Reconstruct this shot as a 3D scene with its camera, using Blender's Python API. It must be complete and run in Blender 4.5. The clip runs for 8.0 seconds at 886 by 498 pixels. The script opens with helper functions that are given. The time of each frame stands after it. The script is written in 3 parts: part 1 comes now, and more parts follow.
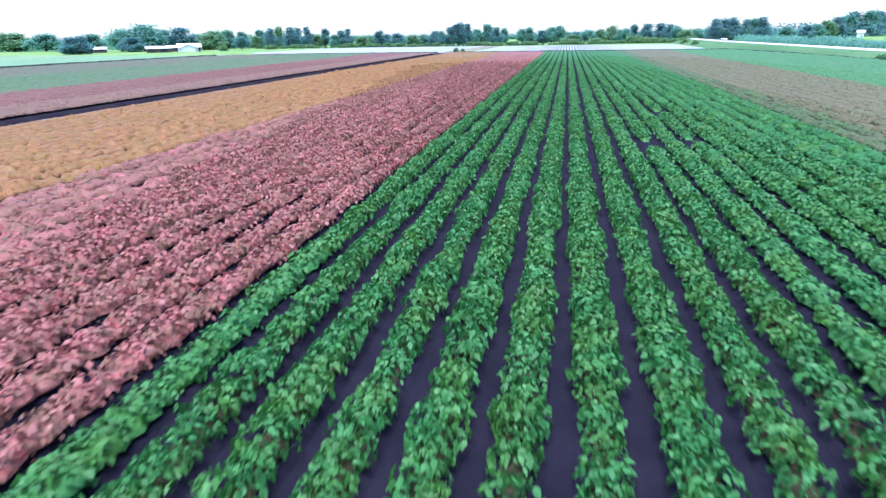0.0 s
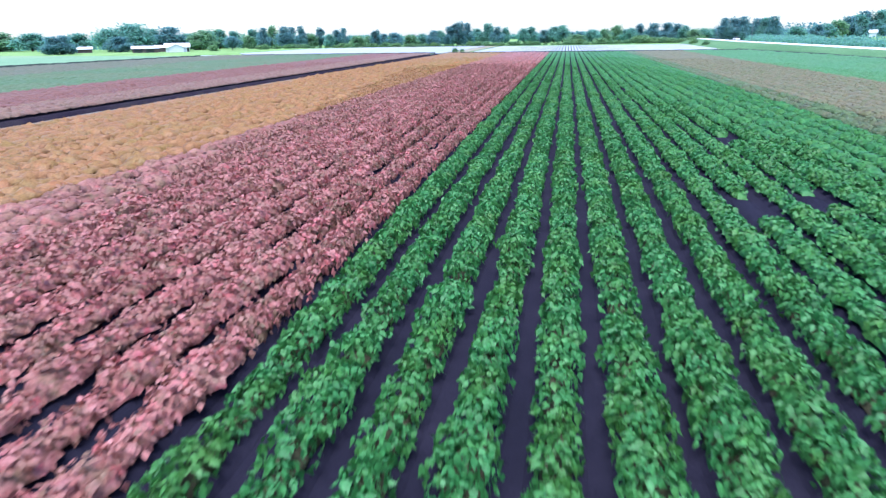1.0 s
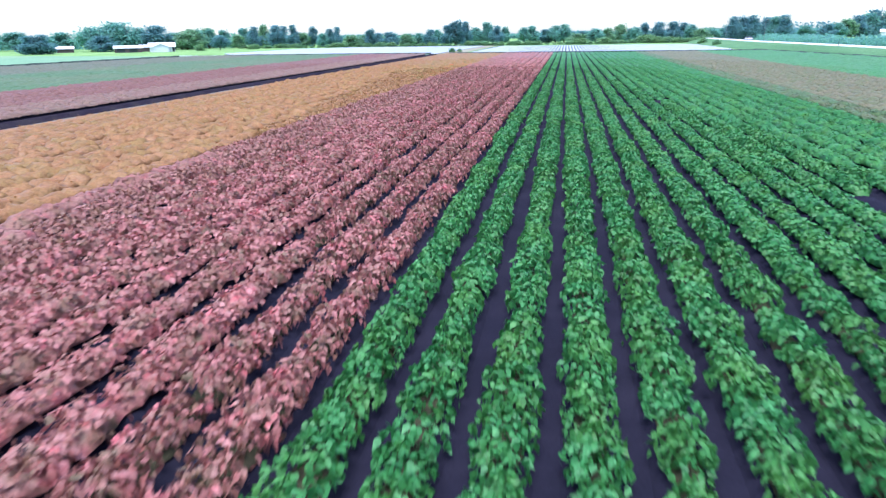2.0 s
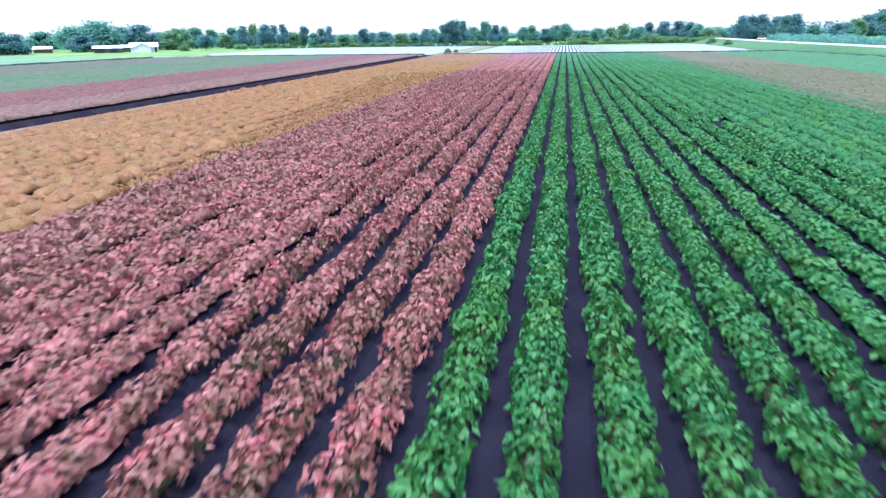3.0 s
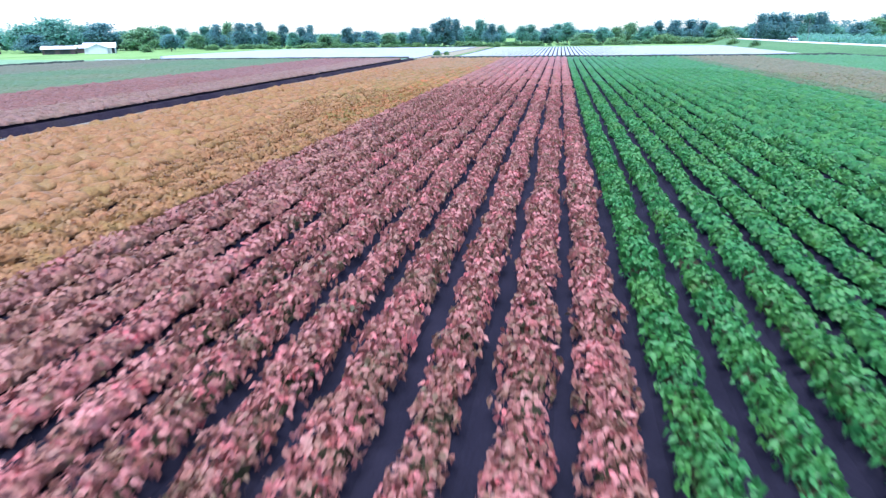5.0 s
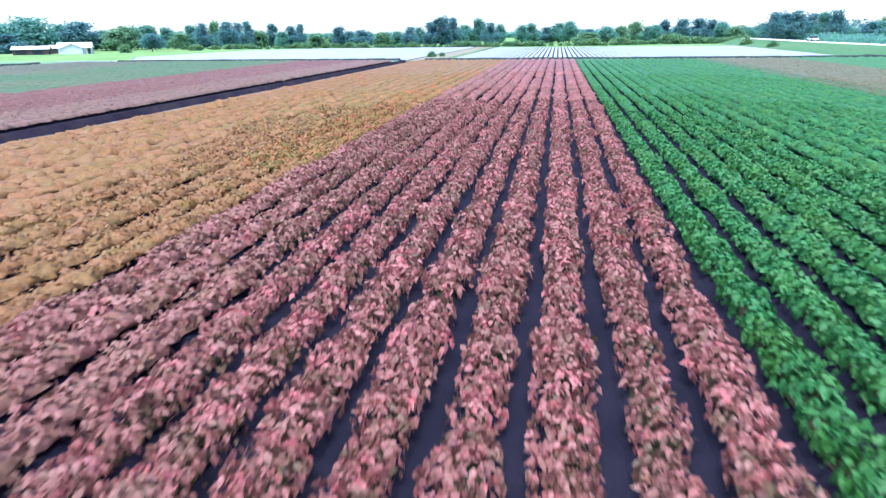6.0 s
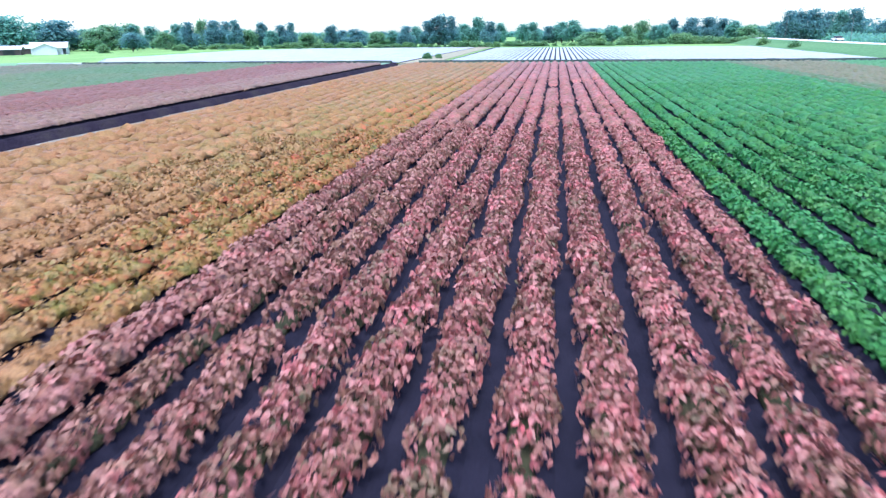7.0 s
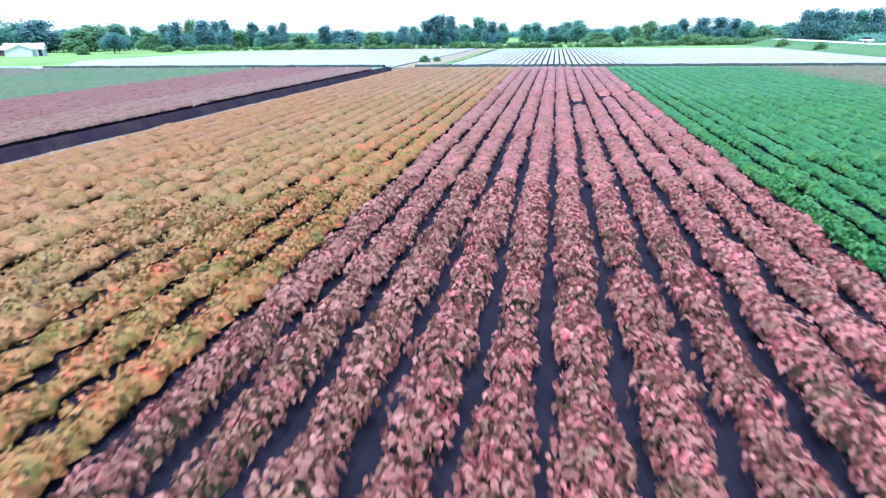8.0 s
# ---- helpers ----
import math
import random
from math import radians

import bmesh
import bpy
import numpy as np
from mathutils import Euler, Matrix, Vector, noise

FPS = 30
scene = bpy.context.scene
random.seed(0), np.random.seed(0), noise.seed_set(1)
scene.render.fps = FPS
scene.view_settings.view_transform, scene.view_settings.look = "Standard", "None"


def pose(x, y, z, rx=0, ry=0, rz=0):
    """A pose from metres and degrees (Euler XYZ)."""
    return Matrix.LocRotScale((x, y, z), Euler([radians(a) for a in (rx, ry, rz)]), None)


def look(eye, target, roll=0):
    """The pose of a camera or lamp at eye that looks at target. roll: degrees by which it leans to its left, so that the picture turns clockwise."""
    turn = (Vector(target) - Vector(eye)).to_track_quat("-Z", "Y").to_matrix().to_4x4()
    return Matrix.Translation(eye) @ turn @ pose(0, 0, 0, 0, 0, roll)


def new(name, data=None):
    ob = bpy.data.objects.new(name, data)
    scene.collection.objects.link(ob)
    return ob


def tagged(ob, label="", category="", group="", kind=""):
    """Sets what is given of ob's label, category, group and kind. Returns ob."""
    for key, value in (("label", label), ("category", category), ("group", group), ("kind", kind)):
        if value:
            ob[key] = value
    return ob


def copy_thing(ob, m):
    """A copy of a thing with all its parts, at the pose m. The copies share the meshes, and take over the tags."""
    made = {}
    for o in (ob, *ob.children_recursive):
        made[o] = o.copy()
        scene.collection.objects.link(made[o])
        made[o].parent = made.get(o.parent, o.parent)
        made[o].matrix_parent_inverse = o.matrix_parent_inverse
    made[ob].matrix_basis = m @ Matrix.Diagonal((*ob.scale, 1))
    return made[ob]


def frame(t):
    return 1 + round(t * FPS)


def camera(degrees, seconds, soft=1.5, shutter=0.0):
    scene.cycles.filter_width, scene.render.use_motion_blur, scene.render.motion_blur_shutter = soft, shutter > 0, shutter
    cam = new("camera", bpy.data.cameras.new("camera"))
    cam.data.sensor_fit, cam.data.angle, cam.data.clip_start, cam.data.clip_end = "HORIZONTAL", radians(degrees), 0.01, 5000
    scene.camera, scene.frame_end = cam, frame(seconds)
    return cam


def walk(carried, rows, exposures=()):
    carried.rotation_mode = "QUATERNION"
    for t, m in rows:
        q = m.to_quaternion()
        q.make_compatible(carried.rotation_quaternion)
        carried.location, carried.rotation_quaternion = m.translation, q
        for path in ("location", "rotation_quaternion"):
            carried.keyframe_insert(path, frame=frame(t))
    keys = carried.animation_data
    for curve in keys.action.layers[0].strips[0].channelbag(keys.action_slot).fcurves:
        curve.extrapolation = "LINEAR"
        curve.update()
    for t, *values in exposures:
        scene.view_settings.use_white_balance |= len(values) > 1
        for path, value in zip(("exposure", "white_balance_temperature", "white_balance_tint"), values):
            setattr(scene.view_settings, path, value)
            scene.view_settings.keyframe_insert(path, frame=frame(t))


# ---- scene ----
# Metres. Crop rows run along +y, 1.2 m apart; x = 0 is the furrow between the pink and the green block.
# seconds, x, y, z, turn to the left, tilt, roll (degrees)
PATH = [
    (0.0, 6.991, -0.010, 5.797, 11.27, -19.33, -0.97),
    (0.5, 6.108, 6.261, 5.726, 11.29, -19.33, -0.96),
    (1.0, 5.249, 12.668, 5.662, 11.28, -19.34, -0.94),
    (1.5, 4.406, 19.206, 5.604, 11.24, -19.37, -0.92),
    (2.0, 3.576, 25.860, 5.554, 11.18, -19.39, -0.91),
    (2.5, 2.749, 32.623, 5.509, 11.10, -19.41, -0.89),
    (3.0, 1.922, 39.477, 5.473, 11.01, -19.41, -0.88),
    (3.5, 1.090, 46.401, 5.442, 10.91, -19.42, -0.86),
    (4.0, 0.246, 53.377, 5.419, 10.80, -19.42, -0.85),
    (4.5, -0.612, 60.378, 5.402, 10.69, -19.42, -0.83),
    (5.0, -1.489, 67.379, 5.393, 10.58, -19.44, -0.82),
    (5.5, -2.389, 74.347, 5.390, 10.48, -19.47, -0.80),
    (6.0, -3.313, 81.251, 5.395, 10.39, -19.49, -0.79),
    (6.5, -4.266, 88.053, 5.406, 10.32, -19.53, -0.78),
    (7.0, -5.248, 94.717, 5.440, 10.27, -19.56, -0.77),
    (7.5, -6.262, 101.199, 5.490, 10.24, -19.57, -0.75),
    (8.0, -7.308, 107.454, 5.552, 10.24, -19.54, -0.74),
]
cam = camera(72, 8.0, soft=1.35, shutter=0.21)
walk(cam, [(t, pose(x, y, z, 90 + tilt, 0, turn) @ pose(0, 0, 0, 0, 0, roll)) for t, x, y, z, turn, tilt, roll in PATH], [(0.0, 1.10, 5480, 20), (8.0, 1.18, 5400, 16)])

# ---- light: bright, thinly overcast sky ----
SUN_HEIGHT, SUN_TURN = radians(71), radians(183)
world = bpy.data.worlds.new("sky")
scene.world = world
world.use_nodes = True
wn = world.node_tree.nodes
sky = wn.new("ShaderNodeTexSky")
sky.sky_type, sky.sun_disc = "NISHITA", False
sky.sun_elevation, sky.sun_rotation = SUN_HEIGHT, SUN_TURN
sky.air_density, sky.dust_density, sky.ozone_density = 1.0, 1.0, 1.0
wn["Background"].inputs["Strength"].default_value = 0.15
world.node_tree.links.new(sky.outputs[0], wn["Background"].inputs["Color"])
sun = new("sun", bpy.data.lights.new("sun", "SUN"))
sun.data.energy, sun.data.angle, sun.data.color = 3.0, radians(34), (1.0, 0.97, 0.93)
SUN_DIR = Vector((math.sin(SUN_TURN) * math.cos(SUN_HEIGHT), math.cos(SUN_TURN) * math.cos(SUN_HEIGHT), math.sin(SUN_HEIGHT)))
sun.matrix_world = look(SUN_DIR * 400, (0, 0, 0))


# ---- materials ----
def material(name, rough=0.6):
    m = bpy.data.materials.new(name)
    m.use_nodes = True
    n, l = m.node_tree.nodes, m.node_tree.links
    b = n["Principled BSDF"]
    b.inputs["Roughness"].default_value = rough
    return m, n, l, b


def ramp(n, stops):
    r = n.new("ShaderNodeValToRGB")
    while len(r.color_ramp.elements) < len(stops):
        r.color_ramp.elements.new(0.5)
    for e, (at, c) in zip(r.color_ramp.elements, stops):
        e.position, e.color = at, (*c, 1)
    return r


def noise_of(n, l, scale, detail=4.0, rough=0.55, stretch=(1, 1, 1)):
    g = n.new("ShaderNodeNewGeometry")
    mp = n.new("ShaderNodeMapping")
    mp.inputs["Scale"].default_value = stretch
    t = n.new("ShaderNodeTexNoise")
    t.inputs["Scale"].default_value, t.inputs["Detail"].default_value, t.inputs["Roughness"].default_value = scale, detail, rough
    l.new(g.outputs["Position"], mp.inputs["Vector"])
    l.new(mp.outputs["Vector"], t.inputs["Vector"])
    return t.outputs["Fac"]


def mixed(n, l, fac, a, b, kind="MIX"):
    m = n.new("ShaderNodeMix")
    m.data_type, m.blend_type = "RGBA", kind
    for socket, v in ((m.inputs["Factor"], fac), (m.inputs["A"], a), (m.inputs["B"], b)):
        if isinstance(v, (int, float)):
            socket.default_value = v
        elif isinstance(v, tuple):
            socket.default_value = (*v, 1)
        else:
            l.new(v, socket)
    return m.outputs["Result"]


def bumped(n, l, b, height, strength, distance):
    k = n.new("ShaderNodeBump")
    k.inputs["Strength"].default_value, k.inputs["Distance"].default_value = strength, distance
    l.new(height, k.inputs["Height"])
    l.new(k.outputs["Normal"], b.inputs["Normal"])


def leaf_material(name, stops, patch, patch_amount=0.5, rough=0.46, through_amount=0.22, patch_scale=0.9, bright=None):
    """Leaves: each leaf has a tone of its own; patches of plants drift towards one or two other colours."""
    m, n, l, b = material(name, rough)
    g = n.new("ShaderNodeAttribute")
    g.attribute_name = "tone"
    r = ramp(n, stops)
    own = n.new("ShaderNodeMath")
    own.operation, own.inputs[1].default_value = "MULTIPLY", 0.62
    l.new(g.outputs["Fac"], own.inputs[0])
    spread = n.new("ShaderNodeMapRange")
    spread.inputs["From Min"].default_value, spread.inputs["From Max"].default_value, spread.inputs["To Max"].default_value = 0.3, 0.7, 0.38
    l.new(noise_of(n, l, 3.1, 2), spread.inputs["Value"])
    both = n.new("ShaderNodeMath")
    l.new(own.outputs[0], both.inputs[0])
    l.new(spread.outputs[0], both.inputs[1])
    l.new(both.outputs[0], r.inputs["Fac"])
    big = ramp(n, [(0.42, (0, 0, 0)), (0.68, (patch_amount,) * 3)])
    l.new(noise_of(n, l, patch_scale, 3), big.inputs["Fac"])
    c = mixed(n, l, big.outputs["Color"], r.outputs["Color"], patch)
    if bright:
        spot = ramp(n, [(0.56, (0, 0, 0)), (0.72, (0.45,) * 3)])
        l.new(noise_of(n, l, 2.1, 2), spot.inputs["Fac"])
        c = mixed(n, l, spot.outputs["Color"], c, bright)
    fine = ramp(n, [(0.3, (0.62, 0.62, 0.62)), (0.7, (1.2, 1.2, 1.2))])
    l.new(noise_of(n, l, 19.0, 3), fine.inputs["Fac"])
    c = mixed(n, l, 1.0, c, fine.outputs["Color"], "MULTIPLY")
    l.new(c, b.inputs["Base Color"])
    bumped(n, l, b, noise_of(n, l, 9.0, 4, 0.7), 0.55, 0.07)
    b.inputs["Specular IOR Level"].default_value = 0.42
    t = n.new("ShaderNodeBsdfTranslucent")
    l.new(c, t.inputs["Color"])
    mx = n.new("ShaderNodeMixShader")
    mx.inputs["Fac"].default_value = through_amount
    l.new(b.outputs[0], mx.inputs[1])
    l.new(t.outputs[0], mx.inputs[2])
    l.new(mx.outputs[0], n["Material Output"].inputs["Surface"])
    return m


def ground_material(name, a, b2, c2, scale=0.5, fine=20.0, rough=0.9, bump=0.5, depth=0.04, stretch=(1, 1, 1), gloss=0.1):
    m, n, l, b = material(name, rough)
    r = ramp(n, [(0.3, a), (0.5, b2), (0.72, c2)])
    l.new(noise_of(n, l, scale, 6, 0.6, stretch), r.inputs["Fac"])
    f = noise_of(n, l, fine, 5, 0.65)
    g = ramp(n, [(0.3, (0.65, 0.65, 0.65)), (0.75, (1.25, 1.25, 1.25))])
    l.new(f, g.inputs["Fac"])
    l.new(mixed(n, l, 1.0, r.outputs["Color"], g.outputs["Color"], "MULTIPLY"), b.inputs["Base Color"])
    b.inputs["Specular IOR Level"].default_value = gloss
    bumped(n, l, b, f, bump, depth)
    return m


PINK = leaf_material("pink_leaf", [(0.05, (0.075, 0.078, 0.034)), (0.2, (0.196, 0.127, 0.070)), (0.36, (0.342, 0.141, 0.111)), (0.54, (0.467, 0.174, 0.151)), (0.68, (0.556, 0.252, 0.222)), (0.8, (0.609, 0.127, 0.135)), (0.95, (0.645, 0.329, 0.283))], (0.225, 0.154, 0.085), 0.7, patch_scale=1.9, bright=(0.66, 0.118, 0.145))
MAUVE = leaf_material("mauve_leaf", [(0.05, (0.110, 0.078, 0.045)), (0.35, (0.314, 0.140, 0.106)), (0.6, (0.420, 0.184, 0.151)), (0.85, (0.543, 0.263, 0.212))], (0.289, 0.181, 0.092), 0.65, patch_scale=1.7, bright=(0.647, 0.137, 0.147))
ROSE = leaf_material("rose_leaf", [(0.1, (0.218, 0.126, 0.090)), (0.5, (0.297, 0.167, 0.120)), (0.9, (0.357, 0.215, 0.161))], (0.264, 0.190, 0.111), 0.6)
RED = leaf_material("red_leaf", [(0.1, (0.204, 0.094, 0.070)), (0.5, (0.266, 0.121, 0.094)), (0.9, (0.316, 0.152, 0.119))], (0.240, 0.145, 0.090), 0.5)
ORANGE = leaf_material("orange_leaf", [(0.05, (0.212, 0.131, 0.042)), (0.25, (0.301, 0.154, 0.054)), (0.5, (0.372, 0.184, 0.070)), (0.8, (0.425, 0.222, 0.092)), (0.95, (0.494, 0.180, 0.075))], (0.291, 0.203, 0.050), 0.6, bright=(0.442, 0.157, 0.063))
OLIVE = leaf_material("olive_orange_leaf", [(0.05, (0.080, 0.111, 0.022)), (0.22, (0.189, 0.162, 0.032)), (0.40, (0.363, 0.195, 0.055)), (0.60, (0.452, 0.210, 0.078)), (0.78, (0.587, 0.140, 0.063)), (0.92, (0.452, 0.224, 0.081))], (0.158, 0.191, 0.029), 0.6, patch_scale=1.3, bright=(0.598, 0.153, 0.072))
MOTTLED = leaf_material("mottled_orange_leaf", [(0.05, (0.134, 0.133, 0.033)), (0.22, (0.268, 0.172, 0.053)), (0.45, (0.379, 0.201, 0.074)), (0.75, (0.452, 0.236, 0.093)), (0.92, (0.556, 0.181, 0.078))], (0.216, 0.201, 0.046), 0.65, patch_scale=1.0, bright=(0.535, 0.181, 0.074))
GREEN = leaf_material("green_leaf", [(0.05, (0.027, 0.087, 0.020)), (0.3, (0.037, 0.174, 0.041)), (0.65, (0.060, 0.262, 0.068)), (0.95, (0.134, 0.359, 0.125))], (0.117, 0.254, 0.028), 0.42, bright=(0.093, 0.296, 0.047))
PALE_GREEN = leaf_material("pale_green_leaf", [(0.1, (0.072, 0.223, 0.070)), (0.5, (0.090, 0.271, 0.087)), (0.9, (0.116, 0.311, 0.105))], (0.134, 0.271, 0.091), 0.5, patch_scale=0.15)
GREY_GREEN = leaf_material("grey_green_leaf", [(0.1, (0.098, 0.188, 0.074)), (0.5, (0.121, 0.214, 0.088)), (0.9, (0.150, 0.240, 0.108))], (0.196, 0.214, 0.108), 0.85, patch_scale=0.05)
BRONZE_GREEN = leaf_material("bronze_green_leaf", [(0.1, (0.075, 0.135, 0.045)), (0.5, (0.12, 0.205, 0.072)), (0.9, (0.19, 0.25, 0.10))], (0.18, 0.165, 0.085), 0.8, patch_scale=0.5)
GREY_ROSE = leaf_material("grey_rose_leaf", [(0.1, (0.120, 0.150, 0.085)), (0.5, (0.165, 0.190, 0.105)), (0.9, (0.215, 0.205, 0.130))], (0.210, 0.180, 0.120), 0.8, patch_scale=0.12)
BROWN = leaf_material("bronze_leaf", [(0.1, (0.155, 0.144, 0.072)), (0.5, (0.224, 0.196, 0.096)), (0.9, (0.279, 0.240, 0.127))], (0.155, 0.216, 0.082), 0.6)
# Near-black stems: the shade inside the nearest rows is put into their colour.
STEM_SHADE = ground_material("painted_stem_shade", (0.030, 0.032, 0.018), (0.048, 0.050, 0.026), (0.075, 0.060, 0.036), 2.0, 14.0, 0.8, 0.6, 0.06)
SOIL = ground_material("muck_soil", (0.011, 0.011, 0.020), (0.016, 0.015, 0.027), (0.023, 0.021, 0.035), 0.7, 22.0, 0.95, 0.7, 0.05)
DITCH_SOIL = ground_material("ditch_soil", (0.015, 0.011, 0.020), (0.024, 0.018, 0.028), (0.038, 0.032, 0.032), 0.5, 6.0, 0.95, 0.7, 0.1)
GRASS = ground_material("meadow_grass", (0.14, 0.26, 0.075), (0.21, 0.36, 0.115), (0.29, 0.42, 0.15), 0.06, 1.3, 0.9, 0.6, 0.2, (1, 0.5, 1))
BANK_GRASS = ground_material("bank_grass", (0.072, 0.168, 0.067), (0.104, 0.216, 0.092), (0.136, 0.248, 0.109), 0.09, 1.5, 0.9, 0.6, 0.2, (1, 0.2, 1))
DRY_GRASS = ground_material("dry_grass", (0.160, 0.150, 0.116), (0.236, 0.217, 0.174), (0.320, 0.300, 0.250), 0.6, 6.0, 0.95, 0.7, 0.08)
DIRT = ground_material("track_dirt", (0.24, 0.23, 0.15), (0.31, 0.28, 0.20), (0.22, 0.28, 0.13), 0.25, 3.0, 0.95, 0.5, 0.05)
CONCRETE = ground_material("pale_road", (0.62, 0.62, 0.62), (0.7, 0.7, 0.7), (0.76, 0.76, 0.75), 0.1, 3.0, 0.8, 0.2, 0.02)
PLASTIC = ground_material("white_plastic", (0.36, 0.385, 0.42), (0.42, 0.445, 0.475), (0.49, 0.51, 0.54), 0.12, 2.5, 0.4, 0.3, 0.05)
WALL_WHITE = ground_material("white_siding", (0.66, 0.68, 0.70), (0.72, 0.74, 0.76), (0.78, 0.79, 0.8), 0.4, 5.0, 0.6, 0.1, 0.01)
ROOF_WHITE = ground_material("white_metal_roof", (0.74, 0.74, 0.75), (0.8, 0.8, 0.81), (0.84, 0.84, 0.85), 0.3, 4.0, 0.4, 0.1, 0.01)
WALL_BROWN = ground_material("brown_boards", (0.091, 0.068, 0.068), (0.124, 0.088, 0.090), (0.156, 0.116, 0.112), 0.5, 6.0, 0.8, 0.2, 0.02)
DARK = ground_material("dark_parts_and_shade", (0.03, 0.035, 0.04), (0.05, 0.055, 0.06), (0.07, 0.07, 0.075), 0.5, 4.0, 0.5, 0.1, 0.01)
POLE = ground_material("grey_wood", (0.187, 0.182, 0.179), (0.231, 0.226, 0.224), (0.275, 0.270, 0.269), 1.0, 8.0, 0.85, 0.3, 0.02)
BARK = ground_material("bark", (0.09, 0.075, 0.06), (0.14, 0.12, 0.10), (0.20, 0.18, 0.15), 1.0, 9.0, 0.9, 0.5, 0.05)
# Tree leaves lighter and bluer than real foliage: distance haze put into the colour.
TREE_A = leaf_material("hazed_tree_leaf", [(0.1, (0.148, 0.346, 0.289)), (0.5, (0.200, 0.432, 0.360)), (0.9, (0.253, 0.520, 0.418))], (0.237, 0.504, 0.333), 0.5, 0.8, 0.68, 0.4)
TREE_B = leaf_material("hazed_pale_tree_leaf", [(0.1, (0.198, 0.374, 0.220)), (0.5, (0.253, 0.451, 0.264)), (0.9, (0.319, 0.528, 0.308))], (0.275, 0.484, 0.220), 0.5, 0.8, 0.68, 0.4)
TREE_C = leaf_material("hazed_dark_tree_leaf", [(0.1, (0.124, 0.281, 0.302)), (0.5, (0.170, 0.347, 0.360)), (0.9, (0.232, 0.429, 0.432))], (0.186, 0.399, 0.346), 0.5, 0.8, 0.68, 0.4)
SHRUB = leaf_material("shrub_leaf", [(0, (0.11, 0.25, 0.12)), (0.5, (0.17, 0.35, 0.17)), (1, (0.25, 0.43, 0.20))], (0.27, 0.43, 0.13), 0.6, 0.7, 0.4, 0.2)


# ---- building helpers ----
def mesh_object(name, verts, faces, mat, parent=None, label="", smooth=False, kind="", tone=None):
    me = bpy.data.meshes.new(name)
    if isinstance(faces, np.ndarray):
        f, k = faces.shape
        me.vertices.add(len(verts))
        me.vertices.foreach_set("co", np.ascontiguousarray(verts, dtype=np.float32).ravel())
        me.loops.add(f * k)
        me.loops.foreach_set("vertex_index", np.ascontiguousarray(faces, dtype=np.int32).ravel())
        me.polygons.add(f)
        me.polygons.foreach_set("loop_start", np.arange(0, f * k, k, dtype=np.int32))
        me.update(calc_edges=True)
    else:
        me.from_pydata([tuple(v) for v in verts], [], faces)
    if smooth:
        me.polygons.foreach_set("use_smooth", np.ones(len(me.polygons), dtype=bool))
    if tone is not None:
        me.attributes.new("tone", "FLOAT", "POINT").data.foreach_set("value", np.ascontiguousarray(tone, dtype=np.float32))
    me.materials.append(mat)
    ob = new(name, me)
    ob.parent = parent
    return tagged(ob, label=label, kind=kind)


def part(name, bm, mat, parent, label=""):
    me = bpy.data.meshes.new(name)
    bm.to_mesh(me)
    bm.free()
    me.materials.append(mat)
    ob = new(name, me)
    ob.parent = parent
    return tagged(ob, label=label)


def box(x0, y0, z0, x1, y1, z1, bevel=0.0):
    bm = bmesh.new()
    bmesh.ops.create_cube(bm, size=1)
    bmesh.ops.scale(bm, vec=(x1 - x0, y1 - y0, z1 - z0), verts=bm.verts)
    bmesh.ops.translate(bm, vec=((x0 + x1) / 2, (y0 + y1) / 2, (z0 + z1) / 2), verts=bm.verts)
    if bevel:
        bmesh.ops.bevel(bm, geom=bm.edges[:], offset=bevel, segments=1, affect="EDGES")
    return bm


def sheet(name, outline, z, mat, label, category, step=0.0, thick=0.3, kind="structure"):
    """A flat slab with the given outline; its top lies at z."""
    bm = bmesh.new()
    f = bm.faces.new([bm.verts.new((x, y, z)) for x, y in outline])
    if f.normal.z < 0:
        f.normal_flip()
    low = bmesh.ops.extrude_face_region(bm, geom=[f])
    bmesh.ops.translate(bm, vec=(0, 0, -thick), verts=[v for v in low["geom"] if isinstance(v, bmesh.types.BMVert)])
    bmesh.ops.recalc_face_normals(bm, faces=bm.faces)
    ob = part(name, bm, mat, None, label)
    return tagged(ob, category=category, kind=kind)


# ---- ground ----
def meadow():
    """One sheet to the horizon, left open where the ditch is cut into it."""
    xs, ys = (-4500, -36.3, -31.1, 4500), (-4500, -29, 214, 4500)
    v = [(x, y, -0.06) for y in ys for x in xs]
    f = [(4 * j + i, 4 * j + i + 1, 4 * j + i + 5, 4 * j + i + 4) for j in range(3) for i in range(3) if (i, j) != (1, 1)]
    return tagged(mesh_object("ground", v, f, GRASS), "yellow-green meadow reaching to the horizon", "ground", kind="structure")


meadow()
sheet("field_soil", [(-31.4, -30), (62.2, -30), (62.2, 120), (61.2, 165), (55.6, 206), (55, 217), (-31.4, 217)], 0.0, SOIL, "dark muck soil of the crop field", "ground")
sheet("field_soil_west", [(-130, -30), (-36, -30), (-36, 217), (-108, 217), (-108, 206), (-117, 120)], 0.0, SOIL, "dark muck soil of the western field", "ground")


